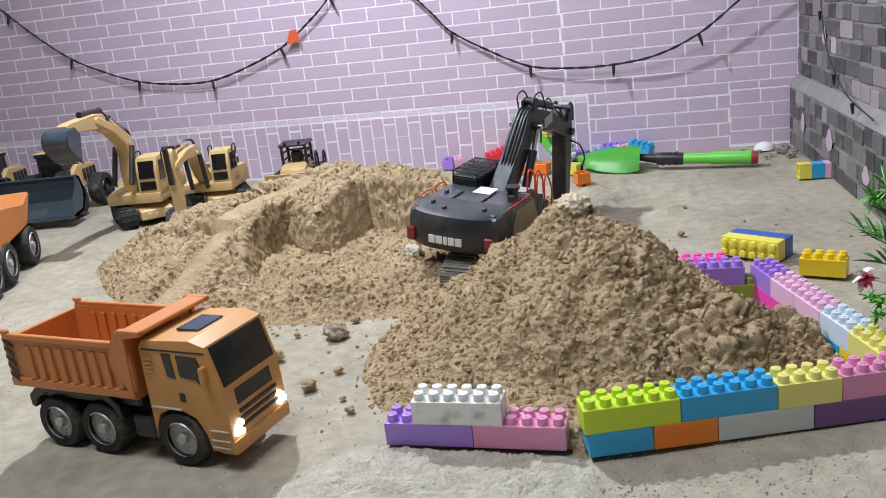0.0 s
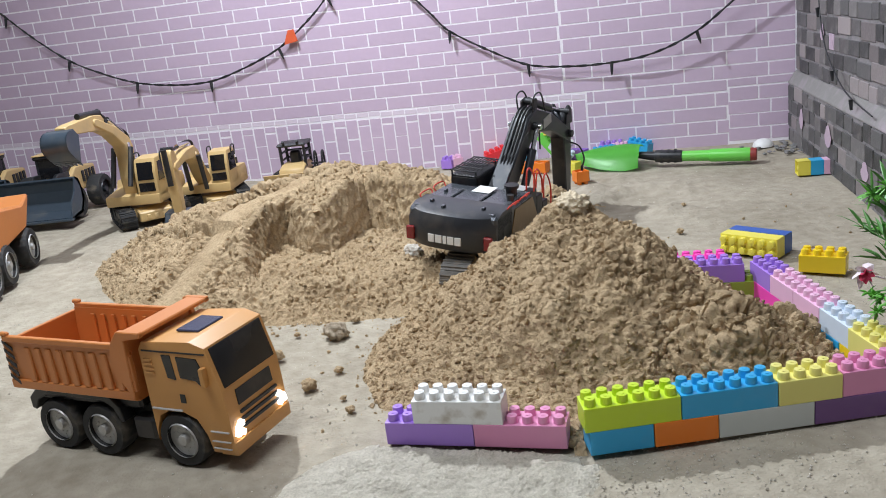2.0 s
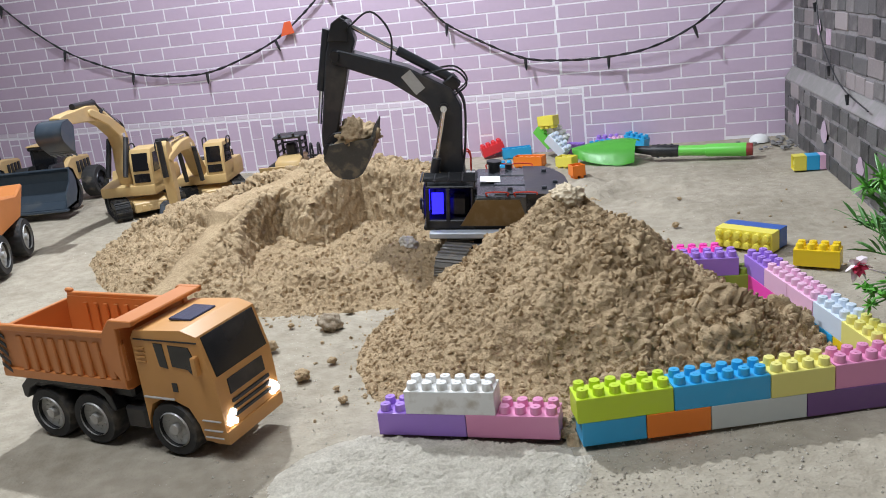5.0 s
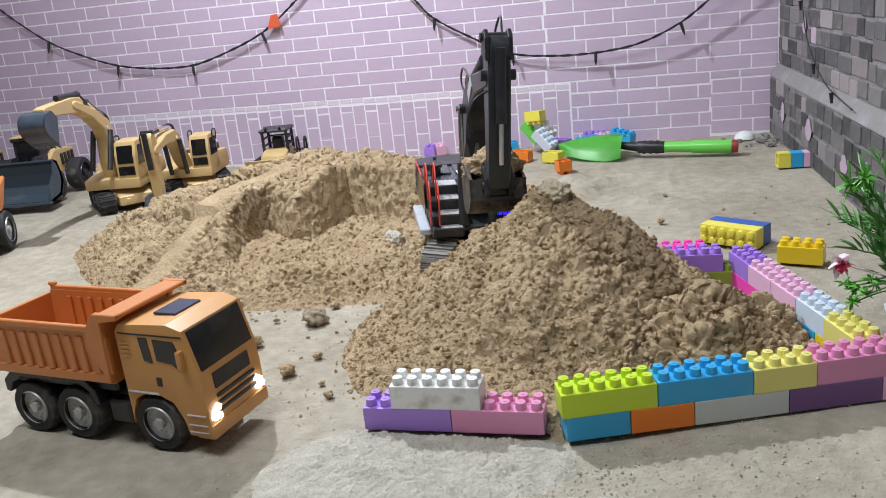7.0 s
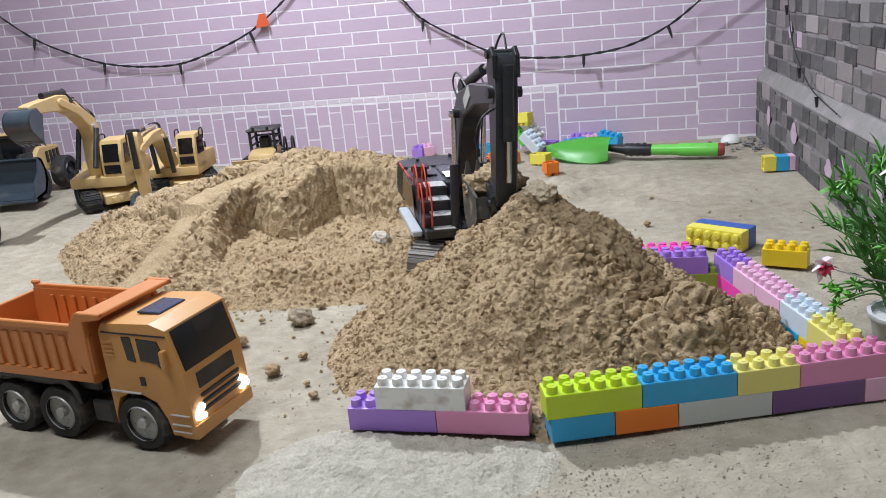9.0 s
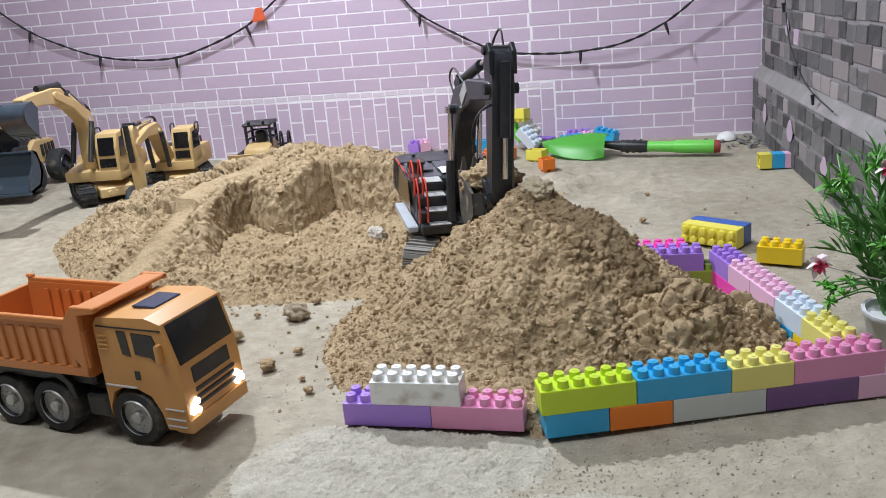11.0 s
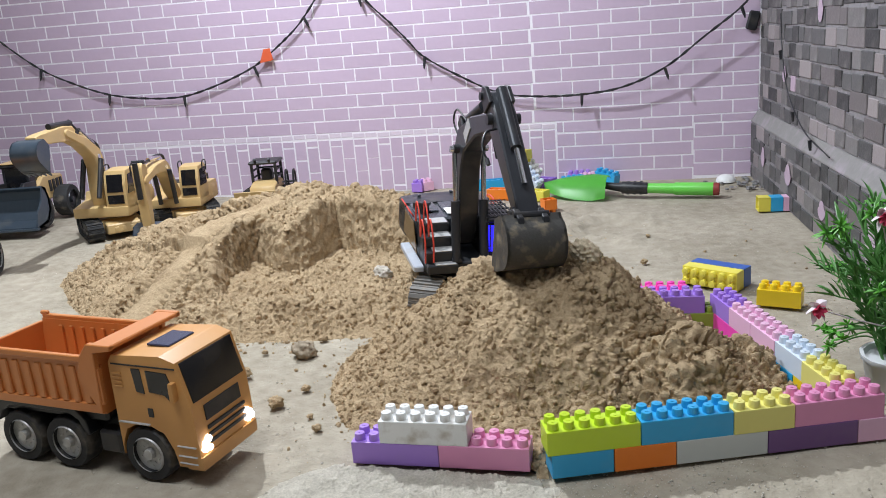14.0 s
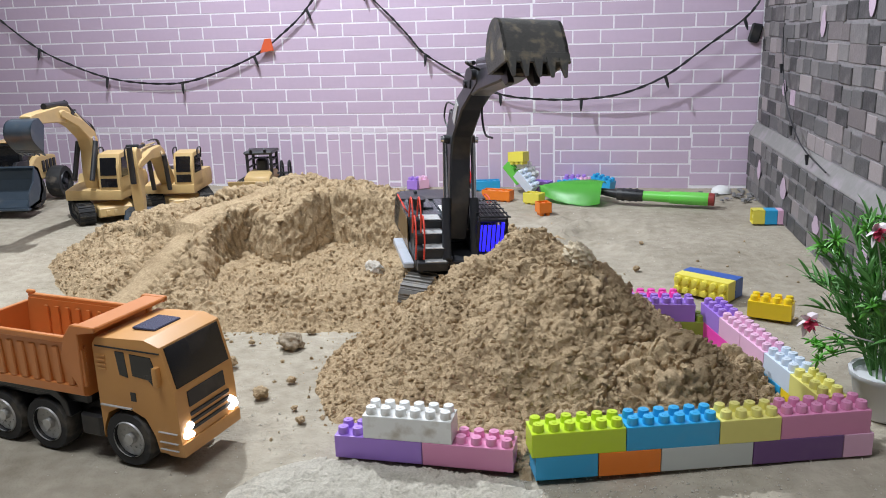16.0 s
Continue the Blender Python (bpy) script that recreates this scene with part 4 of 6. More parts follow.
def build_big_excavator():
    ob = thing("excavator", "large black toy excavator with red handrails, standing on sand", "toy excavator", EXC_BASE)
    turn = pose(0.030, -0.036, -0.014, 0, 0, 70)
    bm = bmesh.new()
    box(bm, -0.075, 0.075, -0.045, 0.045, 0.026, 0.052, 0.005)
    rod(bm, (0, 0, 0.045), (0, 0, 0.064), 0.058, 32)
    under = part("undercarriage", bm, BLACK, ob)
    under.matrix_basis = turn
    crawler(under, -0.146, 0.132, -0.060, 0.046, 0.052, DUSTY, BLACK)
    crawler(under, -0.146, 0.132, 0.058, 0.046, 0.052, DUSTY, BLACK)
    # upper structure
    up = part("upper_frame", box(bmesh.new(), -0.10, 0.095, -0.080, 0.080, 0.062, 0.072, 0.002), BLACK, ob)
    W = 0.086
    bm = bmesh.new()
    rear = [(-0.145, 0.066), (-0.150, 0.078), (-0.150, 0.112), (-0.142, 0.130), (-0.128, 0.136), (-0.070, 0.136), (-0.070, 0.066)]
    t = bmesh.new()
    n = 10
    loops = []
    for k in range(n + 1):
        y = -W + 2 * W * k / n
        pull = 0.022 * (abs(y) / W) ** 3
        loops.append([t.verts.new((x + (pull if x < -0.1 else 0), y, z)) for x, z in rear])
    for a, b in zip(loops, loops[1:]):
        for i in range(len(rear)):
            j = (i + 1) % len(rear)
            t.faces.new((a[i], a[j], b[j], b[i]))
    t.faces.new(loops[0])
    t.faces.new(loops[-1][::-1])
    merge(bm, t)
    cw = soften(part("counterweight", bm, DGREY, up, "glossy dark grey counterweight"), 35)
    lens = mat("dark_red_lens", (0.22, 0.015, 0.015), 0.2)
    for s in (-1, 1):
        part("tail_lamp", box(bmesh.new(), -0.1435, -0.1360, s * 0.076 - 0.008, s * 0.076 + 0.008, 0.074, 0.100, 0.002), lens, up, "dark red tail lamp")
    bm = bmesh.new()
    # maker's plate as plain slabs
    for a, b in ((0, 0.012), (0.014, 0.027), (0.029, 0.036), (0.038, 0.050), (0.052, 0.064)):
        box(bm, -0.1512, -0.1485, 0.034 - b, 0.034 - a, 0.080, 0.095, 0.0004)
    split(part("badge", bm, WHITEM, up, "pale block-shaped badge"))
    bm = bmesh.new()
    box(bm, -0.128, 0.012, -W, W, 0.072, 0.132, 0.004)
    hood = soften(part("engine_hood", bm, DECK, up), 35)
    bm = bmesh.new()
    for y0, y1 in ((-0.078, -0.030), (-0.022, 0.030), (0.036, 0.080)):
        box(bm, -0.120, -0.020, y0, y1, 0.132, 0.1355, 0.0015)
    for x, y in ((-0.105, -0.05), (-0.10, 0.055), (-0.045, 0.06), (-0.120, 0.02)):
        box(bm, x - 0.004, x + 0.004, y - 0.003, y + 0.003, 0.135, 0.141, 0.001)
    split(part("hood_panel", bm, DECK, up))
    bm = bmesh.new()
    rod(bm, (-0.020, -0.060, 0.132), (-0.020, -0.060, 0.150), 0.010, 16)
    rod(bm, (-0.020, -0.060, 0.150), (-0.020, -0.060, 0.156), 0.013, 16)
    rod(bm, (-0.045, -0.070, 0.132), (-0.045, -0.070, 0.146), 0.006, 12)
    split(part("exhaust", bm, BLACK, up))
    part("sticker", box(bmesh.new(), -0.030, 0.004, -0.020, 0.016, 0.1362, 0.1368, 0), WHITEM, up, "white paper sticker")
    # right-hand steps with rails
    bm = bmesh.new()
    for x0, x1, z in ((0.012, 0.040, 0.132), (0.040, 0.066, 0.114), (0.066, 0.090, 0.094), (0.090, 0.106, 0.074)):
        box(bm, x0, x1, -W + 0.004, -0.026, 0.056, z, 0.002)
    split(part("step", bm, BLACK, up))
    bm = bmesh.new()
    for x0, x1, z in ((0.013, 0.039, 0.1322), (0.041, 0.065, 0.1142), (0.067, 0.089, 0.0942), (0.091, 0.105, 0.0742)):
        box(bm, x0, x1, -W + 0.018, -0.030, z, z + 0.0012)
    split(part("tread_plate", bm, SILVER, up, "pale metal tread plate"))
    bm = bmesh.new()
    for y in (-W + 0.001, -W + 0.016):
        pipe(bm, curve_points([(0.020, y, 0.132), (0.022, y, 0.168), (0.034, y, 0.172), (0.052, y, 0.150), (0.058, y, 0.116)], 5), 0.0016)
        pipe(bm, curve_points([(0.060, y, 0.115), (0.064, y, 0.148), (0.076, y, 0.148), (0.094, y, 0.118), (0.098, y, 0.078)], 5), 0.0016)
    for s in (-1, 1):
        for x0 in (-0.085, -0.040):
            pipe(bm, curve_points([(x0, s * (W - 0.004), 0.130), (x0, s * (W + 0.003), 0.140), (x0 + 0.032, s * (W + 0.003), 0.140), (x0 + 0.032, s * (W - 0.004), 0.130)], 4), 0.0014)
    split(part("handrail", bm, REDP, up, "thin red handrail"))
    # Side panels carry the sand's yellow reflection as a painted colour.
    sand_tint = mat("bronze_side_panel", (0.20, 0.13, 0.055), 0.28, 0.4, grime=0.3)
    for s in (-1, 1):
        y0, y1 = sorted((s * (W - 0.002), s * (W + 0.017)))
        part("running_board", box(bmesh.new(), -0.035, 0.085, y0, y1, 0.054, 0.066, 0.002), PALEBLUE, up, "pale grey side running board")
        y0, y1 = sorted((s * W, s * (W + 0.0016)))
        part("side_panel", prism(bmesh.new(), ((-0.075, 0.074), (0.035, 0.074), (0.010, 0.125), (-0.060, 0.125)), y0, y1, 0.0004), sand_tint, up, "side panel coloured by the sand's reflection")
    # cab on the left
    cx0, cx1, cy0, cy1, cz0, cz1 = 0.012, 0.091, 0.026, 0.083, 0.066, 0.146
    bm = bmesh.new()
    for x in (cx0, cx1 - 0.006):
        for y in (cy0, cy1 - 0.006):
            box(bm, x, x + 0.006, y, y + 0.006, cz0, cz1, 0.001)
    box(bm, cx0, cx1, cy0, cy1, cz1, cz1 + 0.005, 0.002)
    box(bm, cx0, cx1, cy0, cy1, cz0, cz0 + 0.018, 0.002)
    box(bm, cx0 + 0.040, cx0 + 0.046, cy1 - 0.005, cy1, cz0, cz1, 0.001)
    box(bm, cx0, cx0 + 0.004, cy0, cy1, cz0, cz1, 0.001)
    box(bm, cx0, cx1 - 0.012, cy0, cy0 + 0.003, cz0, cz1, 0.001)
    box(bm, cx0 + 0.01, cx0 + 0.04, cy0 + 0.014, cy1 - 0.014, cz0 + 0.02, cz0 + 0.062, 0.006)
    cab = part("cab", bm, BLACK, up, "black cab with barred windows")
    bm = bmesh.new()
    for k in range(8):
        y = cy0 + 0.006 + k * 0.0068
        rod(bm, (cx0 - 0.004, y, cz1 + 0.014), (cx1 + 0.004, y, cz1 + 0.014), 0.0014, 8)
    for k in range(5):
        x = cx0 - 0.002 + k * 0.022
        rod(bm, (x, cy0, cz1 + 0.014), (x, cy1, cz1 + 0.014), 0.0016, 8)
    for x in (cx0, cx1 - 0.002):
        for y in (cy0 + 0.003, cy1 - 0.003):
            rod(bm, (x, y, cz1), (x, y, cz1 + 0.014), 0.0016, 8)
    for k in range(6):
        y = cy0 + 0.009 + k * 0.0082
        rod(bm, (cx1 + 0.003, y, cz0 + 0.018), (cx1 + 0.003, y, cz1), 0.0013, 8)
    split(part("guard_bar", bm, BLACK, cab))
    bm = bmesh.new()
    box(bm, cx1 - 0.004, cx1 - 0.002, cy0 + 0.007, cy1 - 0.007, cz0 + 0.022, cz1 - 0.006)
    box(bm, cx0 + 0.050, cx1 - 0.010, cy1 - 0.0035, cy1 - 0.0015, cz0 + 0.030, cz1 - 0.008)
    part("cab_light", bm, BLUEGLOW, cab, "blue-lit cab window")
    bm = bmesh.new()
    pipe(bm, [(cx1, cy1, cz1 - 0.02), (cx1 + 0.008, cy1 + 0.010, cz1 - 0.022)], 0.0014)
    box(bm, cx1 + 0.004, cx1 + 0.008, cy1 + 0.006, cy1 + 0.018, cz1 - 0.034, cz1 - 0.014, 0.0015)
    part("mirror", bm, BLACK, cab)
    for o in (up, *up.children_recursive):
        o.data.transform(Matrix.Diagonal((1.02, 0.92, 0.875, 1)))
    # boom, stick, bucket
    boom = part("boom", prism(bmesh.new(), boom_outline(BOOM_L), -0.017, 0.017, 0.0025), DGREY, ob, "dark grey bent boom arm")
    soften(boom)
    bm = bmesh.new()
    L = BOOM_L
    rod(bm, (0, -0.024, 0), (0, 0.024, 0), 0.008, 16)
    rod(bm, (L, -0.024, 0), (L, 0.024, 0), 0.0075, 16)
    rod(bm, (0.44 * L, -0.026, 0.26 * L), (0.44 * L, 0.026, 0.26 * L), 0.0075, 14)
    for y in (-0.010, 0.010):
        box(bm, 0.47 * L, 0.54 * L, y - 0.003, y + 0.003, 0.33 * L, 0.40 * L, 0.002)
    split(part("pin", bm, BLACK, boom))
    bm = bmesh.new()
    for y in (-0.010, -0.004, 0.003, 0.009):
        pts = [(0.03, y, 0.030), (0.20 * L, y, 0.185 * L + 0.006), (0.38 * L, y, 0.330 * L + 0.005), (0.49 * L, y, 0.350 * L + 0.005)]
        pipe(bm, curve_points(pts, 4), 0.0018, 6)
    for y in (-0.014, 0.014):
        pipe(bm, curve_points([(0.45 * L, y, 0.34 * L), (0.46 * L, y * 1.2, 0.43 * L), (0.56 * L, y * 1.2, 0.42 * L), (0.64 * L, y, 0.28 * L)], 5), 0.0016, 6)
    split(part("hose", bm, BLACK, boom))
    bm = bmesh.new()
    for s in (-1, 1):
        box(bm, 0.58 * L, 0.70 * L, s * 0.0178 - 0.0006, s * 0.0178 + 0.0006, 0.190 * L, 0.250 * L)
    split(part("boom_badge", bm, SILVER, boom, "pale rectangular badge"))
    stick = soften(part("stick", prism(bmesh.new(), stick_outline(STICK_L, HEAD), -0.0155, 0.0155, 0.0025), DGREY, ob, "dark grey stick arm"))
    bm = bmesh.new()
    for s in (-1, 1):
        prism(bm, ((-0.020, HEAD * 0.5), (-0.014, HEAD * 1.12), (-0.002, HEAD * 1.22), (0.010, HEAD * 1.0), (0.014, HEAD * 0.4)), s * 0.016 - 0.003, s * 0.016 + 0.003, 0.001)
    rod(bm, (-0.012, -0.022, HEAD), (-0.012, 0.022, HEAD), 0.006, 14)
    rod(bm, (0, -0.020, -STICK_L), (0, 0.020, -STICK_L), 0.007, 14)
    split(part("head_plate", bm, BLACK, stick))
    bm = bmesh.new()
    rod(bm, (0.019, 0, HEAD * 0.75), (0.021, 0, -STICK_L * 0.42), 0.0075, 16)
    part("bucket_cylinder", bm, DGREY, stick)
    bm = bmesh.new()
    rod(bm, (0.021, 0, -STICK_L * 0.40), (0.020, 0, -STICK_L * 0.80), 0.0038, 12)
    part("bucket_rod", bm, CHROME, stick, "shiny piston rod")
    bm = bmesh.new()
    pipe(bm, curve_points([(-0.016, 0.010, HEAD * 0.9), (-0.05, 0.014, HEAD * 1.5), (-0.085, 0.012, HEAD * 0.9), (-0.09, 0.010, -0.005)], 6), 0.0017, 6)
    pipe(bm, curve_points([(0.006, -0.016, -0.02), (0.012, -0.034, -0.03), (0.014, -0.044, -0.055), (0.012, -0.040, -0.075)], 6), 0.0017, 6)
    rod(bm, (0.012, -0.0405, -0.072), (0.012, -0.040, -0.082), 0.003, 10)
    split(part("hose", bm, BLACK, stick))
    bw, bs = 0.080, 0.073
    bucket = part("bucket", bucket_mesh(bmesh.new(), bw, bs), CAKED, ob, "worn sand-caked steel bucket")
    soften(bucket, 40)
    teeth = part("bucket_tooth", bucket_teeth(bmesh.new(), bw, bs), CAKED, bucket)
    for o in (bucket, teeth):
        o.data.transform(Matrix.Translation((0.012, 0, 0)))
    split(teeth)
    bm = bmesh.new()
    for y in (-0.017, 0.017):
        prism(bm, ((-0.010, 0.006), (0.010, 0.008), (0.030, -0.002), (0.034, -0.020), (-0.030, -0.020), (-0.026, -0.006)), y - 0.004, y + 0.004, 0.001)
    rod(bm, (0, -0.024, 0), (0, 0.024, 0), 0.006, 14)
    rod(bm, (0.018, -0.024, 0), (0.018, 0.024, 0), 0.005, 14)
    part("coupler", bm, BLACK, bucket)
    cyl_parts = {}
    for nm, L0, r in (("boom_cylinder", 0.10, 0.0078), ("boom_cylinder", 0.10, 0.0078), ("stick_cylinder", 0.105, 0.0078)):
        bm = rod(bmesh.new(), (0, 0, 0), (0, 0, L0), r, 16)
        rod(bm, (-0.008, 0, 0), (0.008, 0, 0), 0.006, 12)
        cyl_parts.setdefault(nm, []).append(soften(part(nm, bm, DGREY, ob)))
    for nm, L0 in (("boom_piston", 0.12), ("boom_piston", 0.12), ("stick_piston", 0.10)):
        bm = rod(bmesh.new(), (0, 0, 0), (0, 0, -L0), 0.0042, 12)
        rod(bm, (-0.008, 0, 0), (0.008, 0, 0), 0.0055, 12)
        cyl_parts.setdefault(nm, []).append(soften(part(nm, bm, CHROME, ob, "shiny piston rod")))
    return dict(root=ob, upper=up, boom=boom, stick=stick, bucket=bucket, cyl=cyl_parts)


# seconds, heading, boom angle, stick swing (0 hangs down, + outwards), bucket angle
ARM_KEYS = (
    (0.0, 57, 9.5, 0, 0), (1.0, 57, 9.5, 0, 0), (1.5, 57, 8, 2, -20), (1.8, 57, 4, 3, -50), (2.0, 57, 8, 5, -80), (2.3, 57, 17, 8, -95), (2.6, 56.5, 31, 9, -80), (2.8, 56, 41, 10, -80),
    (3.0, 55, 47, 10, -80), (3.1, 62, 49, 10, -80), (3.4, 80.5, 51.3, 9.7, -80), (3.6, 89.5, 51.3, 9.7, -80), (3.8, 99, 51.3, 9.7, -80), (4.0, 110.5, 51.3, 9.7, -80), (4.2, 124.5, 51.3, 9.7, -80),
    (5.2, 183, 51.3, 8, -80), (6.3, 229.5, 50.8, 6.5, -80), (6.4, 235, 50.7, 6.4, -80), (6.7, 256, 50.7, 6, -80), (7.0, 272.6, 50.7, 5.5, -80), (7.2, 275.5, 50.7, 5.5, -80), (7.5, 277.2, 50.7, 5.5, -80),
    (8.0, 277.5, 50, 5.5, -80), (8.7, 277.5, 46, 5.5, -80), (9.2, 277.5, 45.5, 5.5, -80), (11.5, 277.5, 45.5, 5.5, -80), (12.4, 277.5, 45.5, 5.5, -80), (13.0, 277.8, 46.3, 12, -65), (13.5, 277.8, 48.5, 28, -18),
    (14.0, 277.5, 50, 48, 14), (14.2, 277.5, 52, 58, 36), (14.4, 277.4, 52.6, 62, 56), (14.7, 277.2, 54.3, 70, 81), (15.0, 277, 55.5, 77, 95), (15.4, 276.6, 56.3, 78, 97), (15.6, 276.4, 59, 84, 105), (15.8, 276.2, 63, 91, 117), (16.0, 276, 66.5, 101, 130),
)


def key_at(t):
    ks = ARM_KEYS
    i = max(k for k in range(len(ks)) if ks[k][0] <= t + 1e-6)
    if i == len(ks) - 1:
        return ks[-1][1:]
    out = []
    for c in range(1, 5):
        p0, p1, p2, p3 = (ks[max(0, min(len(ks) - 1, i + d))] for d in (-1, 0, 1, 2))
        h = p2[0] - p1[0]
        u = (t - p1[0]) / h

        def slope(a, b, d):
            l, r = (b[c] - a[c]) / max(b[0] - a[0], 1e-6), (d[c] - b[c]) / max(d[0] - b[0], 1e-6)
            return 0 if l * r <= 0 else 2 * l * r / (l + r)
        m1 = slope(p0, p1, p2) if i > 0 else 0
        m2 = slope(p1, p2, p3) if i < len(ks) - 2 else 0
        out.append((2 * u ** 3 - 3 * u ** 2 + 1) * p1[c] + (u ** 3 - 2 * u ** 2 + u) * h * m1 + (-2 * u ** 3 + 3 * u ** 2) * p2[c] + (u ** 3 - u ** 2) * h * m2)
    return out


def arm_poses(t):
    head, b, s, k = key_at(t)
    up = pose(0, 0, 0, 0, 0, head)
    boom = up @ Matrix.Translation(FOOT) @ pose(0, 0, 0, 0, -b, 0)
    tip = boom @ Vector((BOOM_L, 0, 0))
    stick = Matrix.Translation(tip) @ pose(0, 0, 0, 0, 0, head) @ pose(0, 0, 0, 0, -s, 0)
    pin = stick @ Vector((0, 0, -STICK_L - 0.004))
    bucket = Matrix.Translation(pin) @ pose(0, 0, 0, 0, 0, head) @ pose(0, 0, 0, 0, -k, 0)
    return up, boom, stick, bucket


def aim(p, q):
    d = q - p
    return Matrix.Translation(p) @ d.to_track_quat("Z", "Y").to_matrix().to_4x4()


# ---- small yellow machines parked along the wall ----
def small_excavator(m, s, b, st, k, note, swing=20, bw=0.090):
    """A yellow crawler excavator with its arm at the given angles."""
    ob = thing("toy_excavator", "yellow toy excavator with black windows, " + note, "toy excavator", m, "parked toy machines")
    ob.scale = (s, s, s)
    bm = bmesh.new()
    box(bm, -0.06, 0.06, -0.055, 0.055, 0.022, 0.050, 0.005)
    prism(bm, ((0.055, 0.010), (0.100, 0.016), (0.100, 0.042), (0.055, 0.048)), -0.045, 0.045, 0.003)
    for y in (-0.02, 0.0, 0.02):
        box(bm, 0.098, 0.102, y - 0.006, y + 0.006, 0.022, 0.034, 0.001)
    under = part("undercarriage", bm, YELLOWM, ob)
    under.matrix_basis = pose(0, 0, 0, 0, 0, swing)
    for y in (-0.075, 0.075):
        crawler(under, -0.105, 0.105, y, 0.042, 0.052, RUBBER, BLACK, 36)
    bm = bmesh.new()
    prism(bm, ((-0.095, 0.062), (-0.098, 0.100), (-0.088, 0.120), (0.0, 0.122), (0.01, 0.100), (0.085, 0.088), (0.085, 0.060)), -0.080, 0.080, 0.005, seg=2)
    body = soften(part("engine_body", bm, YELLOWM, ob))
    bm = bmesh.new()
    for y in (-0.05, -0.02):
        box(bm, -0.08, -0.02, y - 0.012, y + 0.012, 0.1215, 0.1245, 0.001)
    rod(bm, (-0.05, -0.055, 0.12), (-0.05, -0.055, 0.150), 0.006, 12)
    rod(bm, (-0.08, 0.055, 0.12), (-0.08, 0.055, 0.140), 0.004, 12)
    split(part("exhaust", bm, BLACK, body))
    bm = bmesh.new()
    prism(bm, ((-0.005, 0.075), (-0.005, 0.182), (0.010, 0.190), (0.066, 0.186), (0.078, 0.150), (0.082, 0.075)), 0.018, 0.080, 0.005, seg=2)
    cab = soften(part("cab", bm, YELLOWM, ob))
    bm = bmesh.new()
    prism(bm, ((0.0705, 0.176), (0.0735, 0.176), (0.0822, 0.128), (0.079, 0.128)), 0.026, 0.072, 0.001)
    prism(bm, ((0.0795, 0.120), (0.083, 0.120), (0.084, 0.096), (0.080, 0.096)), 0.026, 0.072, 0.001)
    for y0, y1 in ((0.0165, 0.019), (0.079, 0.0815)):
        prism(bm, ((0.006, 0.122), (0.006, 0.176), (0.058, 0.174), (0.068, 0.122)), y0, y1, 0.0005)
    split(part("window", bm, TGLASS, cab, "black cab window"))
    bm = bmesh.new()
    for y in (0.012, 0.088):
        pipe(bm, curve_points([(0.02, y, 0.165), (0.02, y * 1.02, 0.196), (0.05, y * 1.02, 0.196), (0.05, y, 0.165)], 4), 0.0022)
    split(part("handrail", bm, BLACK, cab))
    L = 0.27
    foot = pose(0.045, -0.012, 0.085) @ pose(0, 0, 0, 0, -b, 0)
    boom = soften(part("boom", prism(bmesh.new(), boom_outline(L), -0.019, 0.019, 0.003), YELLOWM, ob))
    boom.matrix_basis = foot
    bm = bmesh.new()
    for y in (-0.025, 0.025):
        rod(bm, (0.06, y, -0.03), (0.44 * L, y, 0.24 * L), 0.007, 12)
    pipe(bm, curve_points([(0.30 * L, 0, 0.30 * L), (0.46 * L, 0.006, 0.40 * L), (0.62 * L, 0, 0.36 * L), (0.85 * L, 0, 0.24 * L), (0.98 * L, 0, 0.20 * L)], 5), 0.004)
    part("boom_cylinder", bm, BLACK, boom)
    bm = bmesh.new()
    rod(bm, (0.46 * L, -0.021, 0.26 * L), (0.46 * L, 0.021, 0.26 * L), 0.007, 12)
    rod(bm, (0.52 * L, 0, 0.38 * L), (0.80 * L, 0, 0.27 * L), 0.007, 12)
    part("chrome_pin", bm, CHROME, boom)
    tip = foot @ Vector((L, 0, 0))
    stick = soften(part("stick", prism(bmesh.new(), stick_outline(0.13, 0.05), -0.015, 0.015, 0.002), YELLOWM, ob))
    stick.matrix_basis = Matrix.Translation(tip) @ pose(0, 0, 0, 0, -st, 0)
    bm = bmesh.new()
    rod(bm, (0.016, 0, 0.055), (0.022, 0, -0.05), 0.008, 12)
    rod(bm, (-0.008, -0.018, 0.052), (-0.008, 0.018, 0.052), 0.006, 12)
    part("bucket_cylinder", bm, BLACK, stick)
    pin = stick.matrix_basis @ Vector((0, 0, -0.134))
    bucket = soften(part("bucket", bucket_mesh(bmesh.new(), bw, bw * 0.95), SLATE, ob, "dark slate digging bucket"), 40)
    bucket.matrix_basis = Matrix.Translation(pin) @ pose(0, 0, 0, 0, -k, 0)
    split(part("bucket_tooth", bucket_teeth(bmesh.new(), bw, bw * 0.95), SLATE, bucket))
    return ob


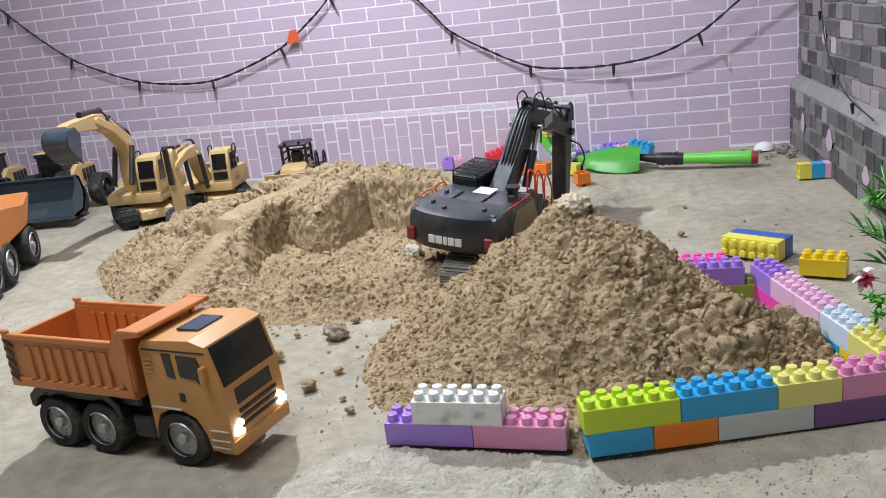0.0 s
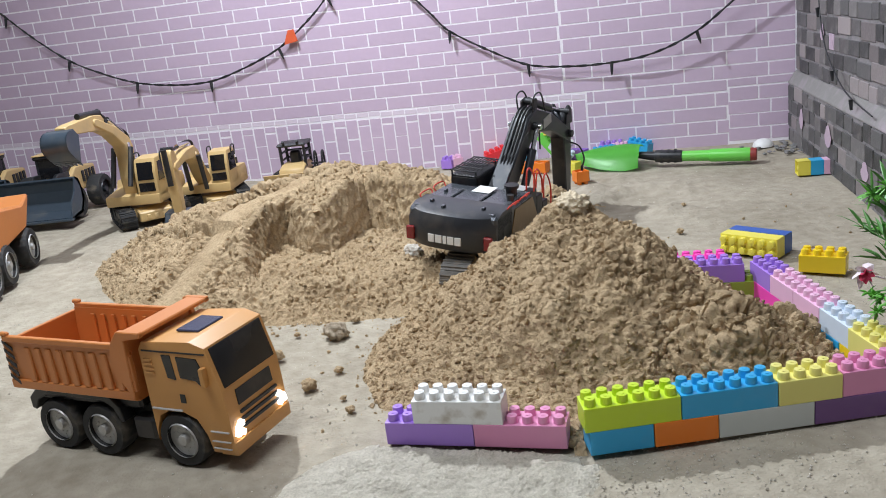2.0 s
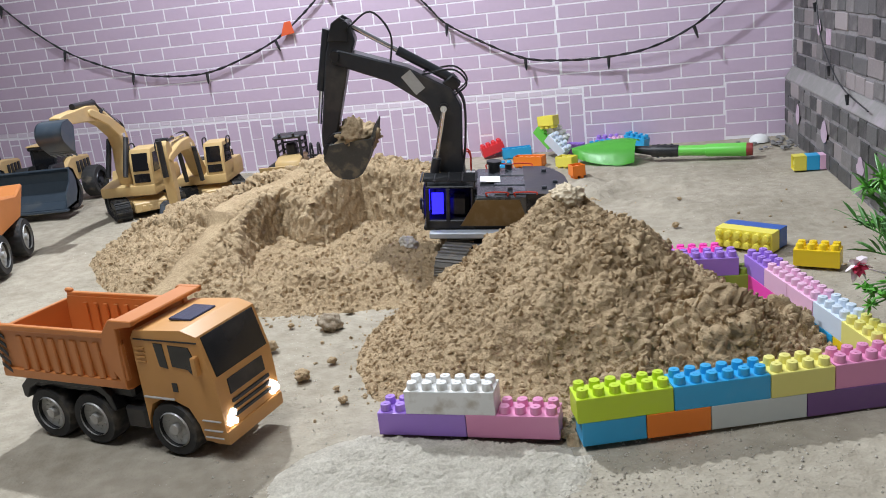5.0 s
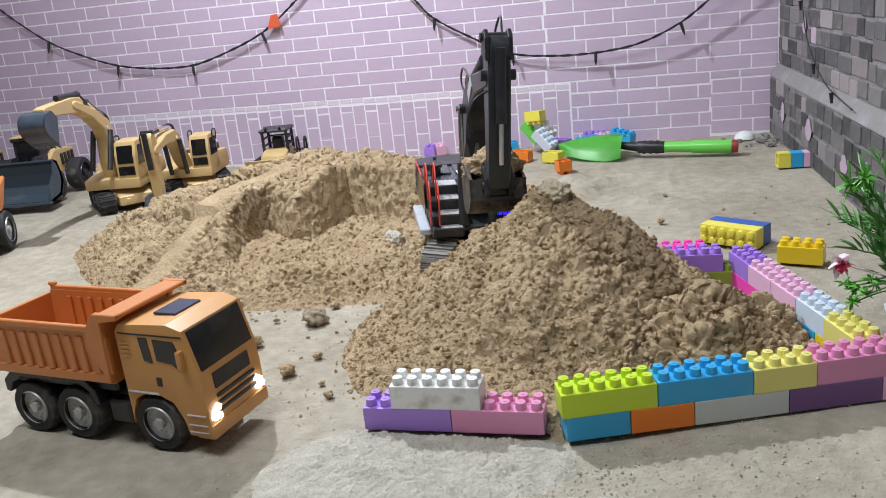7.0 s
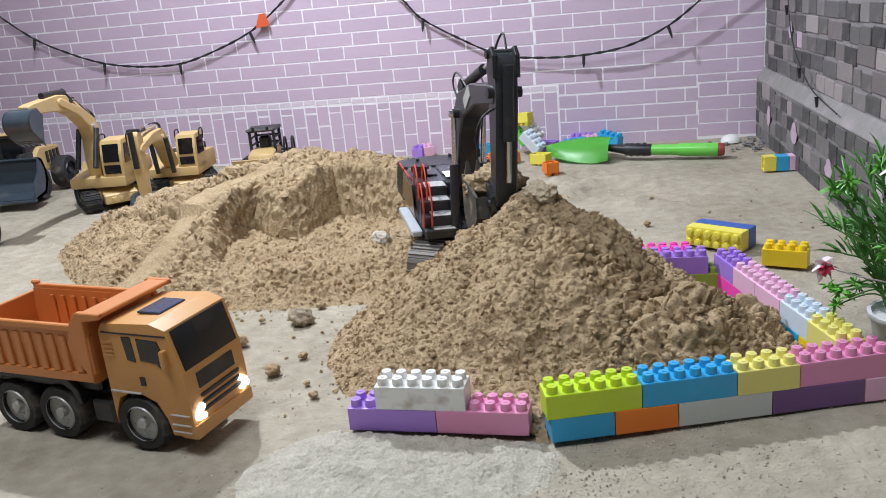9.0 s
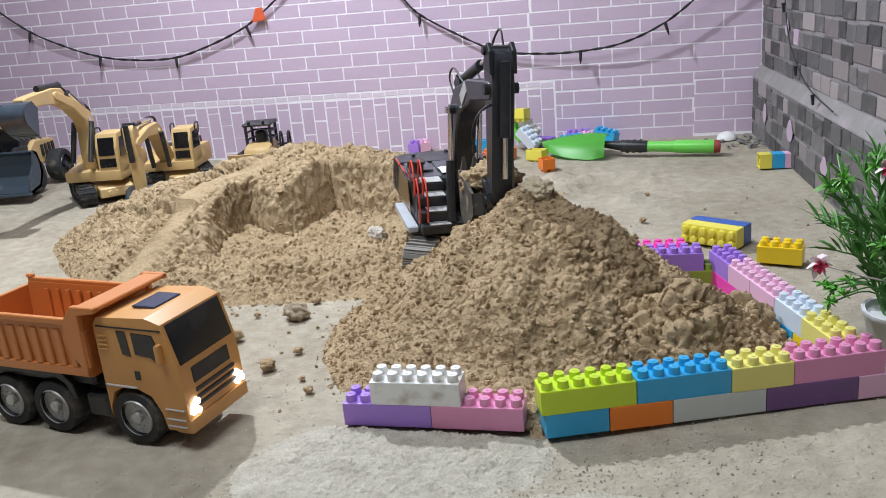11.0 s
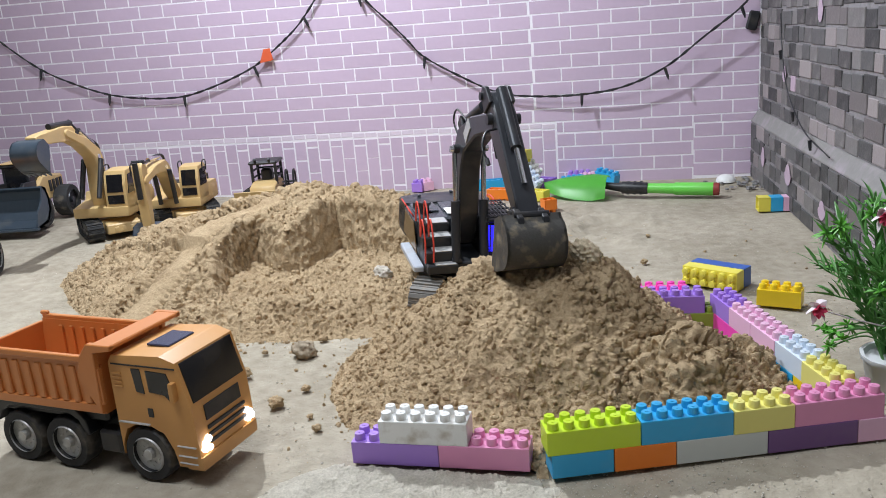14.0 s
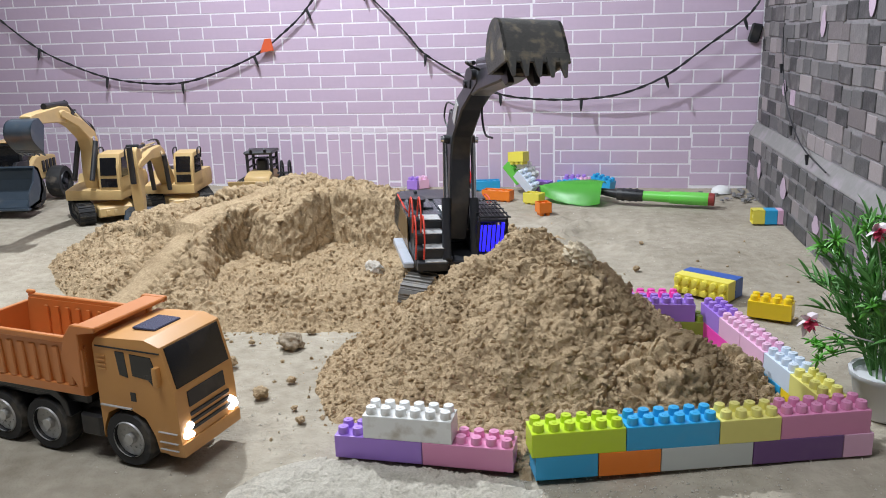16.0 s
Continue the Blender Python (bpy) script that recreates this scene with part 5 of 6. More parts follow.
def wheel_loader():
    ob = thing("wheel_loader", "yellow toy wheel loader with a wide slate-blue bucket", "toy loader", pose(-1.132, 1.636, 0, 0, 0, 262), "parked toy machines")
    bm = bmesh.new()
    prof = [(0.105, 0.126), (0.088, 0.118), (0.078, 0.088), (0.082, 0.055), (0.100, 0.028), (0.160, 0.022), (0.160, 0.027), (0.106, 0.036), (0.090, 0.060), (0.087, 0.088), (0.095, 0.112), (0.107, 0.122)]
    prism(bm, prof, -0.128, 0.128)
    for y in (-0.128, 0.124):
        prism(bm, ((0.105, 0.126), (0.088, 0.118), (0.078, 0.088), (0.082, 0.055), (0.100, 0.028), (0.160, 0.022), (0.150, 0.060), (0.120, 0.088)), y, y + 0.004)
    box(bm, 0.155, 0.168, -0.131, 0.131, 0.019, 0.025, 0.001)
    part("bucket", bm, SLATE, ob, "wide slate-blue loading bucket")
    bm = bmesh.new()
    prism(bm, ((-0.17, 0.060), (-0.17, 0.120), (-0.09, 0.130), (-0.06, 0.130), (0.02, 0.080), (0.02, 0.055)), -0.045, 0.045, 0.005)
    body = soften(part("engine_body", bm, YELLOWM, ob))
    bm = bmesh.new()
    for y in (-0.035, 0.035):
        prism(bm, ((-0.03, 0.105), (-0.03, 0.122), (0.03, 0.125), (0.085, 0.085), (0.085, 0.070), (0.03, 0.105)), y - 0.006, y + 0.006, 0.002)
    split(part("lift_arm", bm, BLACK, ob))
    bm = bmesh.new()
    for x in (-0.075, -0.005):
        for y in (-0.034, 0.034):
            rod(bm, (x, y, 0.10), (x, y * 0.92, 0.166), 0.0045, 8)
    box(bm, -0.085, 0.005, -0.040, 0.040, 0.164, 0.174, 0.004)
    box(bm, -0.06, -0.02, -0.02, 0.02, 0.10, 0.15, 0.006)
    part("cab", bm, BLACK, ob)
    bm = box(bmesh.new(), -0.086, 0.006, -0.041, 0.041, 0.174, 0.178, 0.002)
    part("cab_roof", bm, YELLOWM, ob)
    bm = bmesh.new()
    for y in (-0.033, 0.033):
        box(bm, -0.072, -0.008, y - 0.001, y + 0.001, 0.112, 0.163)
    box(bm, -0.0045, -0.0025, -0.030, 0.030, 0.112, 0.163)
    split(part("cab_window", bm, TGLASS, ob, "dark cab glass"))
    bm = bmesh.new()
    for y in (-0.047, 0.047):
        for i in range(4):
            box(bm, -0.155 + i * 0.02, -0.143 + i * 0.02, y - 0.002, y + 0.002, 0.080, 0.112, 0.001)
    split(part("side_grille", bm, BLACK, body))
    for x in (-0.13, 0.03):
        for sg in (1, -1):
            wheel(ob, (x, -sg * 0.066, 0.045), 0.046, 0.040, DGREY, sg, 16)
    copy_thing(ob, pose(-1.370, 1.740, 0, 0, 0, 266))
    return ob


def crawler_dozer(m, note):
    ob = thing("toy_dozer", "small yellow toy dozer with a black roll cage " + note, "toy dozer", m, "parked toy machines")
    bm = bmesh.new()
    prism(bm, ((-0.055, 0.022), (-0.055, 0.062), (0.02, 0.066), (0.060, 0.056), (0.066, 0.024)), -0.036, 0.036, 0.004)
    soften(part("engine_body", bm, YELLOWM, ob))
    for y in (-0.050, 0.050):
        crawler(ob, -0.07, 0.065, y, 0.024, 0.040, RUBBER, BLACK, 28)
    bm = bmesh.new()
    for x in (-0.045, 0.020):
        for y in (-0.034, 0.034):
            rod(bm, (x, y, 0.055), (x, y, 0.116), 0.0045, 8)
    box(bm, -0.054, 0.030, -0.042, 0.042, 0.113, 0.122, 0.004)
    for y in (-0.020, 0.020):
        rod(bm, (0.026, y, 0.122), (0.034, y, 0.130), 0.004, 8)
    for z in (0.075, 0.095):
        rod(bm, (-0.045, -0.034, z), (-0.045, 0.034, z), 0.003, 8)
        for y in (-0.034, 0.034):
            rod(bm, (-0.045, y, z), (0.02, y, z), 0.003, 8)
    box(bm, -0.03, 0.0, -0.016, 0.016, 0.060, 0.098, 0.006)
    split(part("roll_cage", bm, BLACK, ob))
    bm = bmesh.new()
    for y in (0.064, 0.086):
        pipe(bm, curve_points([(0.01, y, 0.03), (0.01, y, 0.085), (0.03, y, 0.090), (0.04, y, 0.05)], 4), 0.003)
    rod(bm, (0.02, 0.05, 0.06), (0.02, 0.088, 0.06), 0.003, 8)
    split(part("side_rail", bm, BLACK, ob))
    bm = prism(bmesh.new(), ((0.080, 0.004), (0.076, 0.030), (0.082, 0.048), (0.088, 0.048), (0.082, 0.030), (0.088, 0.004)), -0.075, 0.075, 0.001)
    part("blade", bm, YELLOWM, ob)
    return ob


def old_dumper():
    ob = thing("dump_truck", "orange toy dump truck with large black wheels", "toy truck", pose(-1.036, 1.003, 0, 0, 0, 96), "parked toy machines")
    bm = bmesh.new()
    prism(bm, ((-0.10, 0.070), (-0.14, 0.150), (-0.10, 0.160), (0.10, 0.135), (0.150, 0.152), (0.160, 0.148), (0.10, 0.085)), -0.060, 0.060, 0.004)
    part("tipper_bed", bm, ORANGE, ob)
    bm = bmesh.new()
    box(bm, -0.14, 0.12, -0.028, 0.028, 0.045, 0.075, 0.004)
    part("chassis", bm, BLACK, ob)
    bm = prism(bmesh.new(), ((-0.20, 0.05), (-0.20, 0.15), (-0.15, 0.155), (-0.13, 0.10), (-0.13, 0.05)), -0.055, 0.055, 0.006)
    part("cab", bm, YELLOWM, ob)
    for x in (-0.150, -0.057, 0.093):
        for s in (1, -1):
            wheel(ob, (x, -s * 0.048, 0.042), 0.042, 0.034, SILVER, s, 20)
    return ob


# ---- garden trowel ----
def build_trowel():
    ob = thing("garden_trowel", "green garden trowel with a black grip ring lying on the floor", "trowel", pose(0.455, 1.300, 0.0, 0, 0, -27))
    bm = bmesh.new()
    n, w = 12, 0.062
    rows = []
    for i in range(n + 1):
        u = i / n
        x = -0.015 - 0.165 * u
        half = w * (1 - u ** 2.2) ** 0.6 * (0.75 + 0.25 * min(1, u * 5)) + 0.001
        rows.append([bm.verts.new((x, half * v, 0.006 + 0.030 * (1 - v * v) * (1 - 0.55 * u) + 0.004 * u)) for v in (-1, -0.66, -0.33, 0, 0.33, 0.66, 1)])
    for a, b in zip(rows, rows[1:]):
        for j in range(6):
            bm.faces.new((a[j], a[j + 1], b[j + 1], b[j]))
    bmesh.ops.solidify(bm, geom=bm.faces[:], thickness=0.0018)
    bmesh.ops.transform(bm, matrix=pose(0, 0, 0.016, 22, 0, 0), verts=bm.verts)
    soften(part("blade", bm, PLASTICS["green"], ob, "curved green blade"), 50)
    bm = bmesh.new()
    rod(bm, (-0.03, 0, 0.028), (0.02, 0, 0.022), 0.008, 14, 0.012)
    rod(bm, (0.02, 0, 0.022), (0.085, 0, 0.020), 0.0155, 18, 0.0150, 0.003)
    for k in range(3):
        for a in (0, 60, 120, 180, 240, 300):
            rod(bm, (0.036 + k * 0.016, 0.0152 * math.cos(radians(a)), 0.021 + 0.0152 * math.sin(radians(a))), (0.036 + k * 0.016, 0.0165 * math.cos(radians(a)), 0.021 + 0.0165 * math.sin(radians(a))), 0.004, 8)
    soften(part("grip_ring", bm, BLACK, ob, "black ribbed ferrule"))
    bm = bmesh.new()
    rod(bm, (0.085, 0, 0.020), (0.150, 0, 0.019), 0.0125, 18, 0.0135)
    rod(bm, (0.150, 0, 0.019), (0.242, 0, 0.018), 0.0155, 18, 0.0165, 0.002)
    soften(part("handle", bm, PLASTICS["green"], ob, "smooth green handle"))
    bm = rod(bmesh.new(), (0.240, 0, 0.018), (0.256, 0, 0.018), 0.0162, 18, 0.0150, 0.002)
    soften(part("end_cap", bm, mat("dark_red_cap", (0.28, 0.04, 0.035), 0.5), ob, "dark red end cap"))


# ---- string lights ----
def wall_point(x, off, z):
    return M_BACK @ Vector((x, -off, z))


def build_string(pts, bulbs, label):
    ob = thing("string_light", label, "string lights")
    line = curve_points([wall_point(*p) for p in pts], 8)
    twist = [p + Vector((0.0012 * math.sin(i * 1.9), 0.0012 * math.cos(i * 1.9), 0.0016 * math.sin(i * 1.1))) for i, p in enumerate(line)]
    part("wire", pipe(bmesh.new(), twist, 0.0021, 6), BLACK, ob)
    twist2 = [p - Vector((0.0012 * math.sin(i * 1.9), 0.0012 * math.cos(i * 1.9), 0.0020 * math.sin(i * 1.1))) for i, p in enumerate(line)]
    part("wire", pipe(bmesh.new(), twist2, 0.0019, 6), BLACK, ob)
    for x, off, z, lean in bulbs:
        p = wall_point(x, off, z)
        bm = rod(bmesh.new(), p, p + Vector((lean, -0.004, -0.022)), 0.0046, 10, 0.0036)
        rod(bm, p + Vector((lean, -0.004, -0.022)), p + Vector((lean * 1.3, -0.005, -0.030)), 0.0030, 8, 0.0015)
        part("bulb_socket", bm, BLACK, ob)
    return ob


def build_strings():
    left = [(2.60, 0.012, 0.86), (2.42, 0.012, 0.70), (2.266, 0.012, 0.565), (2.194, 0.012, 0.50), (2.082, 0.012, 0.416), (1.970, 0.012, 0.363), (1.867, 0.012, 0.328), (1.750, 0.012, 0.310), (1.624, 0.012, 0.309), (1.502, 0.012, 0.339), (1.392, 0.012, 0.381), (1.308, 0.012, 0.435), (1.233, 0.012, 0.497), (1.15, 0.010, 0.60), (1.12, 0.008, 0.66)]
    ob = build_string(left, ((2.266, 0.014, 0.563, -0.004), (2.082, 0.014, 0.414, -0.004), (1.867, 0.014, 0.326, -0.003), (1.624, 0.014, 0.307, 0), (1.392, 0.014, 0.379, 0.008), (1.225, 0.014, 0.505, 0.010)), "black string-light cable hanging along the wall")
    t = bmesh.new()
    p = wall_point(1.36, 0.014, 0.405)
    prism(t, ((-0.018, -0.010), (0.022, -0.022), (0.030, 0.012), (0.012, 0.018), (-0.004, 0.004)), -0.0012, 0.0012, 0.0004, Matrix.Translation(p) @ pose(0, 0, 0, 0, -25, -16))
    part("ribbon", t, mat("orange_ribbon", (0.75, 0.12, 0.04), 0.6), ob, "torn orange ribbon on the cable")
    right = [(1.12, 0.008, 0.66), (1.047, 0.012, 0.545), (0.973, 0.015, 0.468), (0.928, 0.016, 0.418), (0.887, 0.011, 0.372), (0.782, 0.012, 0.309), (0.68, 0.015, 0.261), (0.572, 0.019, 0.246), (0.459, 0.023, 0.245), (0.35, 0.029, 0.259), (0.242, 0.034, 0.303), (0.142, 0.038, 0.376), (0.05, 0.04, 0.445), (0.01, 0.042, 0.502), (-0.016, 0.027, 0.562)]
    build_string(right, ((1.06, 0.013, 0.55, 0.004), (0.887, 0.012, 0.37, -0.003), (0.68, 0.016, 0.259, 0.0), (0.459, 0.024, 0.243, -0.002), (0.242, 0.035, 0.301, 0.006), (0.054, 0.041, 0.443, 0.006)), "black string-light cable sagging before the wall corner")
    # a loose run down the side wall
    ob = thing("string_light", "black string-light cable on the grey stone wall", "string lights")
    pts = [M_RIGHT @ Vector(q) for q in ((0.26, -0.010, 0.42), (0.30, -0.014, 0.34), (0.38, -0.022, 0.27), (0.46, -0.022, 0.22), (0.56, -0.022, 0.185), (0.72, -0.022, 0.165))]
    part("wire", pipe(bmesh.new(), curve_points(pts, 8), 0.0015, 6), BLACK, ob)
    for q in ((0.30, -0.018, 0.34), (0.46, -0.026, 0.22), (0.60, -0.026, 0.18)):
        p = M_RIGHT @ Vector(q)
        part("bulb_socket", rod(bmesh.new(), p, p + Vector((0, -0.003, -0.020)), 0.0042, 10, 0.0025), BLACK, ob)
    # junction box near the corner
    bm = box(bmesh.new(), -0.014, 0.014, -0.012, 0.0, -0.024, 0.024, 0.004, pose(0, 0, 0, 0, -14, 0))
    jb = part("junction_box", bm, BLACK)
    jb.matrix_basis = M_BACK @ pose(0.020, 0.0, 0.405)
    tagged(jb, "small black plastic box fixed on the wall", "wall box")


# ---- potted plant ----
def build_plant():
    ob = thing("potted_plant", "artificial green plant with pink-white flowers in a white pot", "plant", pose(0.424, 0.088, 0))
    bm = bmesh.new()
    prof = ((0.030, 0.0), (0.033, 0.004), (0.040, 0.044), (0.043, 0.047), (0.043, 0.052), (0.039, 0.052), (0.037, 0.046))
    seg = 28
    rings = [[bm.verts.new((r * math.cos(k * 2 * math.pi / seg) * (1 + 0.02 * (k % 2)), r * math.sin(k * 2 * math.pi / seg) * (1 + 0.02 * (k % 2)), z)) for k in range(seg)] for r, z in prof]
    for a, b in zip(rings, rings[1:]):
        for k in range(seg):
            bm.faces.new((a[k], a[(k + 1) % seg], b[(k + 1) % seg], b[k]))
    bm.faces.new(rings[0][::-1])
    bm.faces.new(rings[-1])
    soften(part("pot", bm, mat("white_glazed_pot", (0.78, 0.78, 0.80), 0.25, vary=0.06, scale=20, bump=0.03), ob, "white fluted pot"), 50)
    g = random.Random(4)
    leaf_a = mat("dark_leaf", (0.09, 0.25, 0.055), 0.45, vary=0.4, scale=30, bump=0.1)
    leaf_b = mat("bright_leaf", (0.13, 0.42, 0.05), 0.45, vary=0.3, scale=30, bump=0.1)
    stems, blades, tufts = bmesh.new(), bmesh.new(), bmesh.new()

    def leaf(bm, p, d, length, width):
        d = d.normalized()
        side = d.cross(Vector((g.uniform(-1, 1), g.uniform(-1, 1), 1))).normalized() * width
        up = side.cross(d).normalized() * width * 0.4
        a, b = p + d * length * 0.35, p + d * length * 0.72 - Vector((0, 0, length * 0.06))
        q = [bm.verts.new(v) for v in (p, a + side, a + up, a - side, b + side * 0.7, b + up * 0.7, b - side * 0.7, p + d * length - Vector((0, 0, length * 0.16)))]
        for f in ((0, 2, 1), (0, 3, 2), (1, 2, 5, 4), (2, 3, 6, 5), (4, 5, 7), (5, 6, 7)):
            bm.faces.new([q[i] for i in f])
    tips = []
    for i in range(64):
        a = g.uniform(0, 2 * math.pi)
        out = g.uniform(0.02, 0.105)
        h = g.uniform(0.045, 0.150) * (1.15 - out * 3)
        base = Vector((0.02 * math.cos(a), 0.02 * math.sin(a), 0.044))
        end = Vector((out * math.cos(a), out * math.sin(a), 0.075 + h))
        mid = (base + end) / 2 + Vector((0, 0, 0.025))
        pts = curve_points([base, mid, end], 5)
        pipe(stems, pts, 0.0010, 5)
        tips.append(end)
        for k in range(2, len(pts)):
            for _ in range(3):
                d = (pts[k] - pts[k - 1]).normalized() + Vector((g.uniform(-1, 1), g.uniform(-1, 1), g.uniform(-0.4, 0.9))) * 0.9
                leaf(blades, pts[k], d, g.uniform(0.018, 0.042), g.uniform(0.0014, 0.0028))
        if i % 2 == 0:
            for _ in range(26):
                leaf(tufts, end, Vector((g.gauss(0, 1), g.gauss(0, 1), g.gauss(0.2, 0.8))), g.uniform(0.010, 0.018), 0.0022)
    for _ in range(8):
        a = g.uniform(2.1, 3.3)
        d = Vector((math.cos(a), math.sin(a), g.uniform(0.1, 0.5)))
        p0 = Vector((0, 0, 0.05))
        p1 = p0 + d.normalized() * g.uniform(0.06, 0.095)
        pts = curve_points([p0, (p0 + p1) / 2 + Vector((0, 0, 0.018)), p1], 5)
        pipe(stems, pts, 0.0010, 5)
        for _ in range(16):
            leaf(tufts, p1, Vector((g.gauss(0, 1), g.gauss(0, 1), g.gauss(0.2, 0.7))), g.uniform(0.008, 0.014), 0.002)
    tagged(part("stem", stems, leaf_a, ob), kind="stuff")
    tagged(part("leaf", blades, leaf_a, ob), kind="stuff")
    tagged(part("leaf_tuft", tufts, leaf_b, ob), kind="stuff")
    pinkm, whitem = mat("flower_pink", (0.65, 0.05, 0.12), 0.5), mat("flower_white", (0.82, 0.72, 0.76), 0.5)
    for x, y, z in ((-0.110, -0.010, 0.122), (-0.050, -0.060, 0.165), (-0.020, -0.062, 0.190), (-0.028, -0.068, 0.122), (0.03, -0.05, 0.20), (-0.035, 0.0, 0.215)):
        bm = bmesh.new()
        c = Vector((x, y, z))
        pipe(bm, [Vector((0, 0, 0.08)), c * 0.6 + Vector((0, 0, 0.03)), c], 0.0009, 5)
        for k in range(6):
            a = k * math.pi / 3
            d = Vector((math.cos(a), -0.5, math.sin(a)))
            leaf(bm, c, d, 0.017, 0.0062)
        fl = part("flower", bm, whitem, ob, "pale pink petals")
        bm = bmesh.new()
        for k in range(7):
            a = k * 2 * math.pi / 7
            leaf(bm, c - Vector((0, 0.003, 0)), Vector((math.cos(a), -0.9, math.sin(a))), 0.011, 0.004)
        part("flower_centre", bm, pinkm, fl, "deep pink centre")


# ---- rubble in the corner ----
def build_rubble():
    g = random.Random(8)
    for i in range(34):
        x, y = g.uniform(0.72, 0.85), g.uniform(1.22, 1.37)
        if i < 2:
            x, y = 0.80 + 0.03 * i, 1.375 - 0.01 * i
        r = g.uniform(0.003, 0.009)
        bm = bmesh.new()
        bmesh.ops.create_icosphere(bm, subdivisions=1, radius=r)
        for v in bm.verts:
            v.co = Vector((v.co.x * g.uniform(0.7, 1.5), v.co.y * g.uniform(0.7, 1.3), v.co.z * g.uniform(0.3, 0.7)))
        ob = part("plaster_chip", bm, PLASTER if i % 4 else STONEJOINT)
        ob.matrix_basis = pose(x, y, r * 0.35, 0, 0, g.uniform(0, 360))
        tagged(ob, "broken chip of pale plaster on the floor", "rubble", "rubble in the corner")
    bm = bmesh.new()
    bmesh.ops.create_uvsphere(bm, u_segments=24, v_segments=12, radius=0.026)
    for v in bm.verts:
        v.co.z = max(v.co.z, 0) * 0.75
    ob = soften(part("shell", bm, WHITEM))
    ob.matrix_basis = pose(0.772, 1.350, 0.0)
    tagged(ob, "small white domed cap on the floor", "cap")
    bm = clod_mesh("pale_stone", 0.017, 31.0, 0.8, PALE)
    ob = new("pale_stone", bm)
    ob.matrix_basis = pose(-0.148, 0.640, 0.046, 20, 30, 10)
    tagged(ob, "pale sand-crusted stone beside the crawler track", "stone")
    bm = bmesh.new()
    prism(bm, ((-0.012, 0.0), (0.010, 0.004), (0.014, 0.010), (-0.004, 0.007)), -0.004, 0.004, 0.0005)
    ob = part("dark_chip", bm, BLACK)
    ob.matrix_basis = pose(-0.172, -0.145, 0.0, 0, 0, 20)
    tagged(ob, "thin dark chip lying on the sand", "chip")


# ---- wallpaper pieces ----
def piece_mesh(w, h, t, material):
    bm = box(bmesh.new(), 0, w, -t, 0.0, 0, h, min(0.0008, t * 0.45))
    me = bpy.data.meshes.new("brick")
    bm.to_mesh(me)
    bm.free()
    me.materials.append(material)
    return me


def lay_pieces(wall, spots, name, limit=300):
    """Places (near, mesh, x, z, y); the nearest become parts, the rest one joined part."""
    spots.sort(key=lambda q: q[0])
    for _, me, x, z, y in spots[:limit]:
        o = new(name, me)
        o.parent = wall
        o.location = (x, y, z)
    rest = spots[limit:]
    if rest:
        bm = bmesh.new()
        for _, me, x, z, y in rest:
            t = bmesh.new()
            t.from_mesh(me)
            merge(bm, t, Matrix.Translation((x, y, z)))
        o = part(name + "_rest", bm, rest[0][1].materials[0], wall)
        tagged(o, kind="stuff")


def course(spots, x0, x1, z, h, joint, period, short, material, y, t, gap, cache):
    """One course of long and short bricks in turn between x0 and x1; a short one starts at the given joint."""
    x = joint - period * math.ceil((joint - x0) / period + 1)
    k = 0
    while x < x1:
        w = short if k % 2 == 0 else period - short
        a, b = max(x, x0), min(x + w, x1)
        if b - a > 0.012:
            key = (round(b - a, 4), round(h, 4))
            if key not in cache:
                cache[key] = piece_mesh(b - a - gap, h - gap, t, material)
            spots.append((abs(a - 0.9) + 0.6 * abs(z - 0.3), cache[key], a, z + 0.0045 * a, y))
        x += w
        k += 1


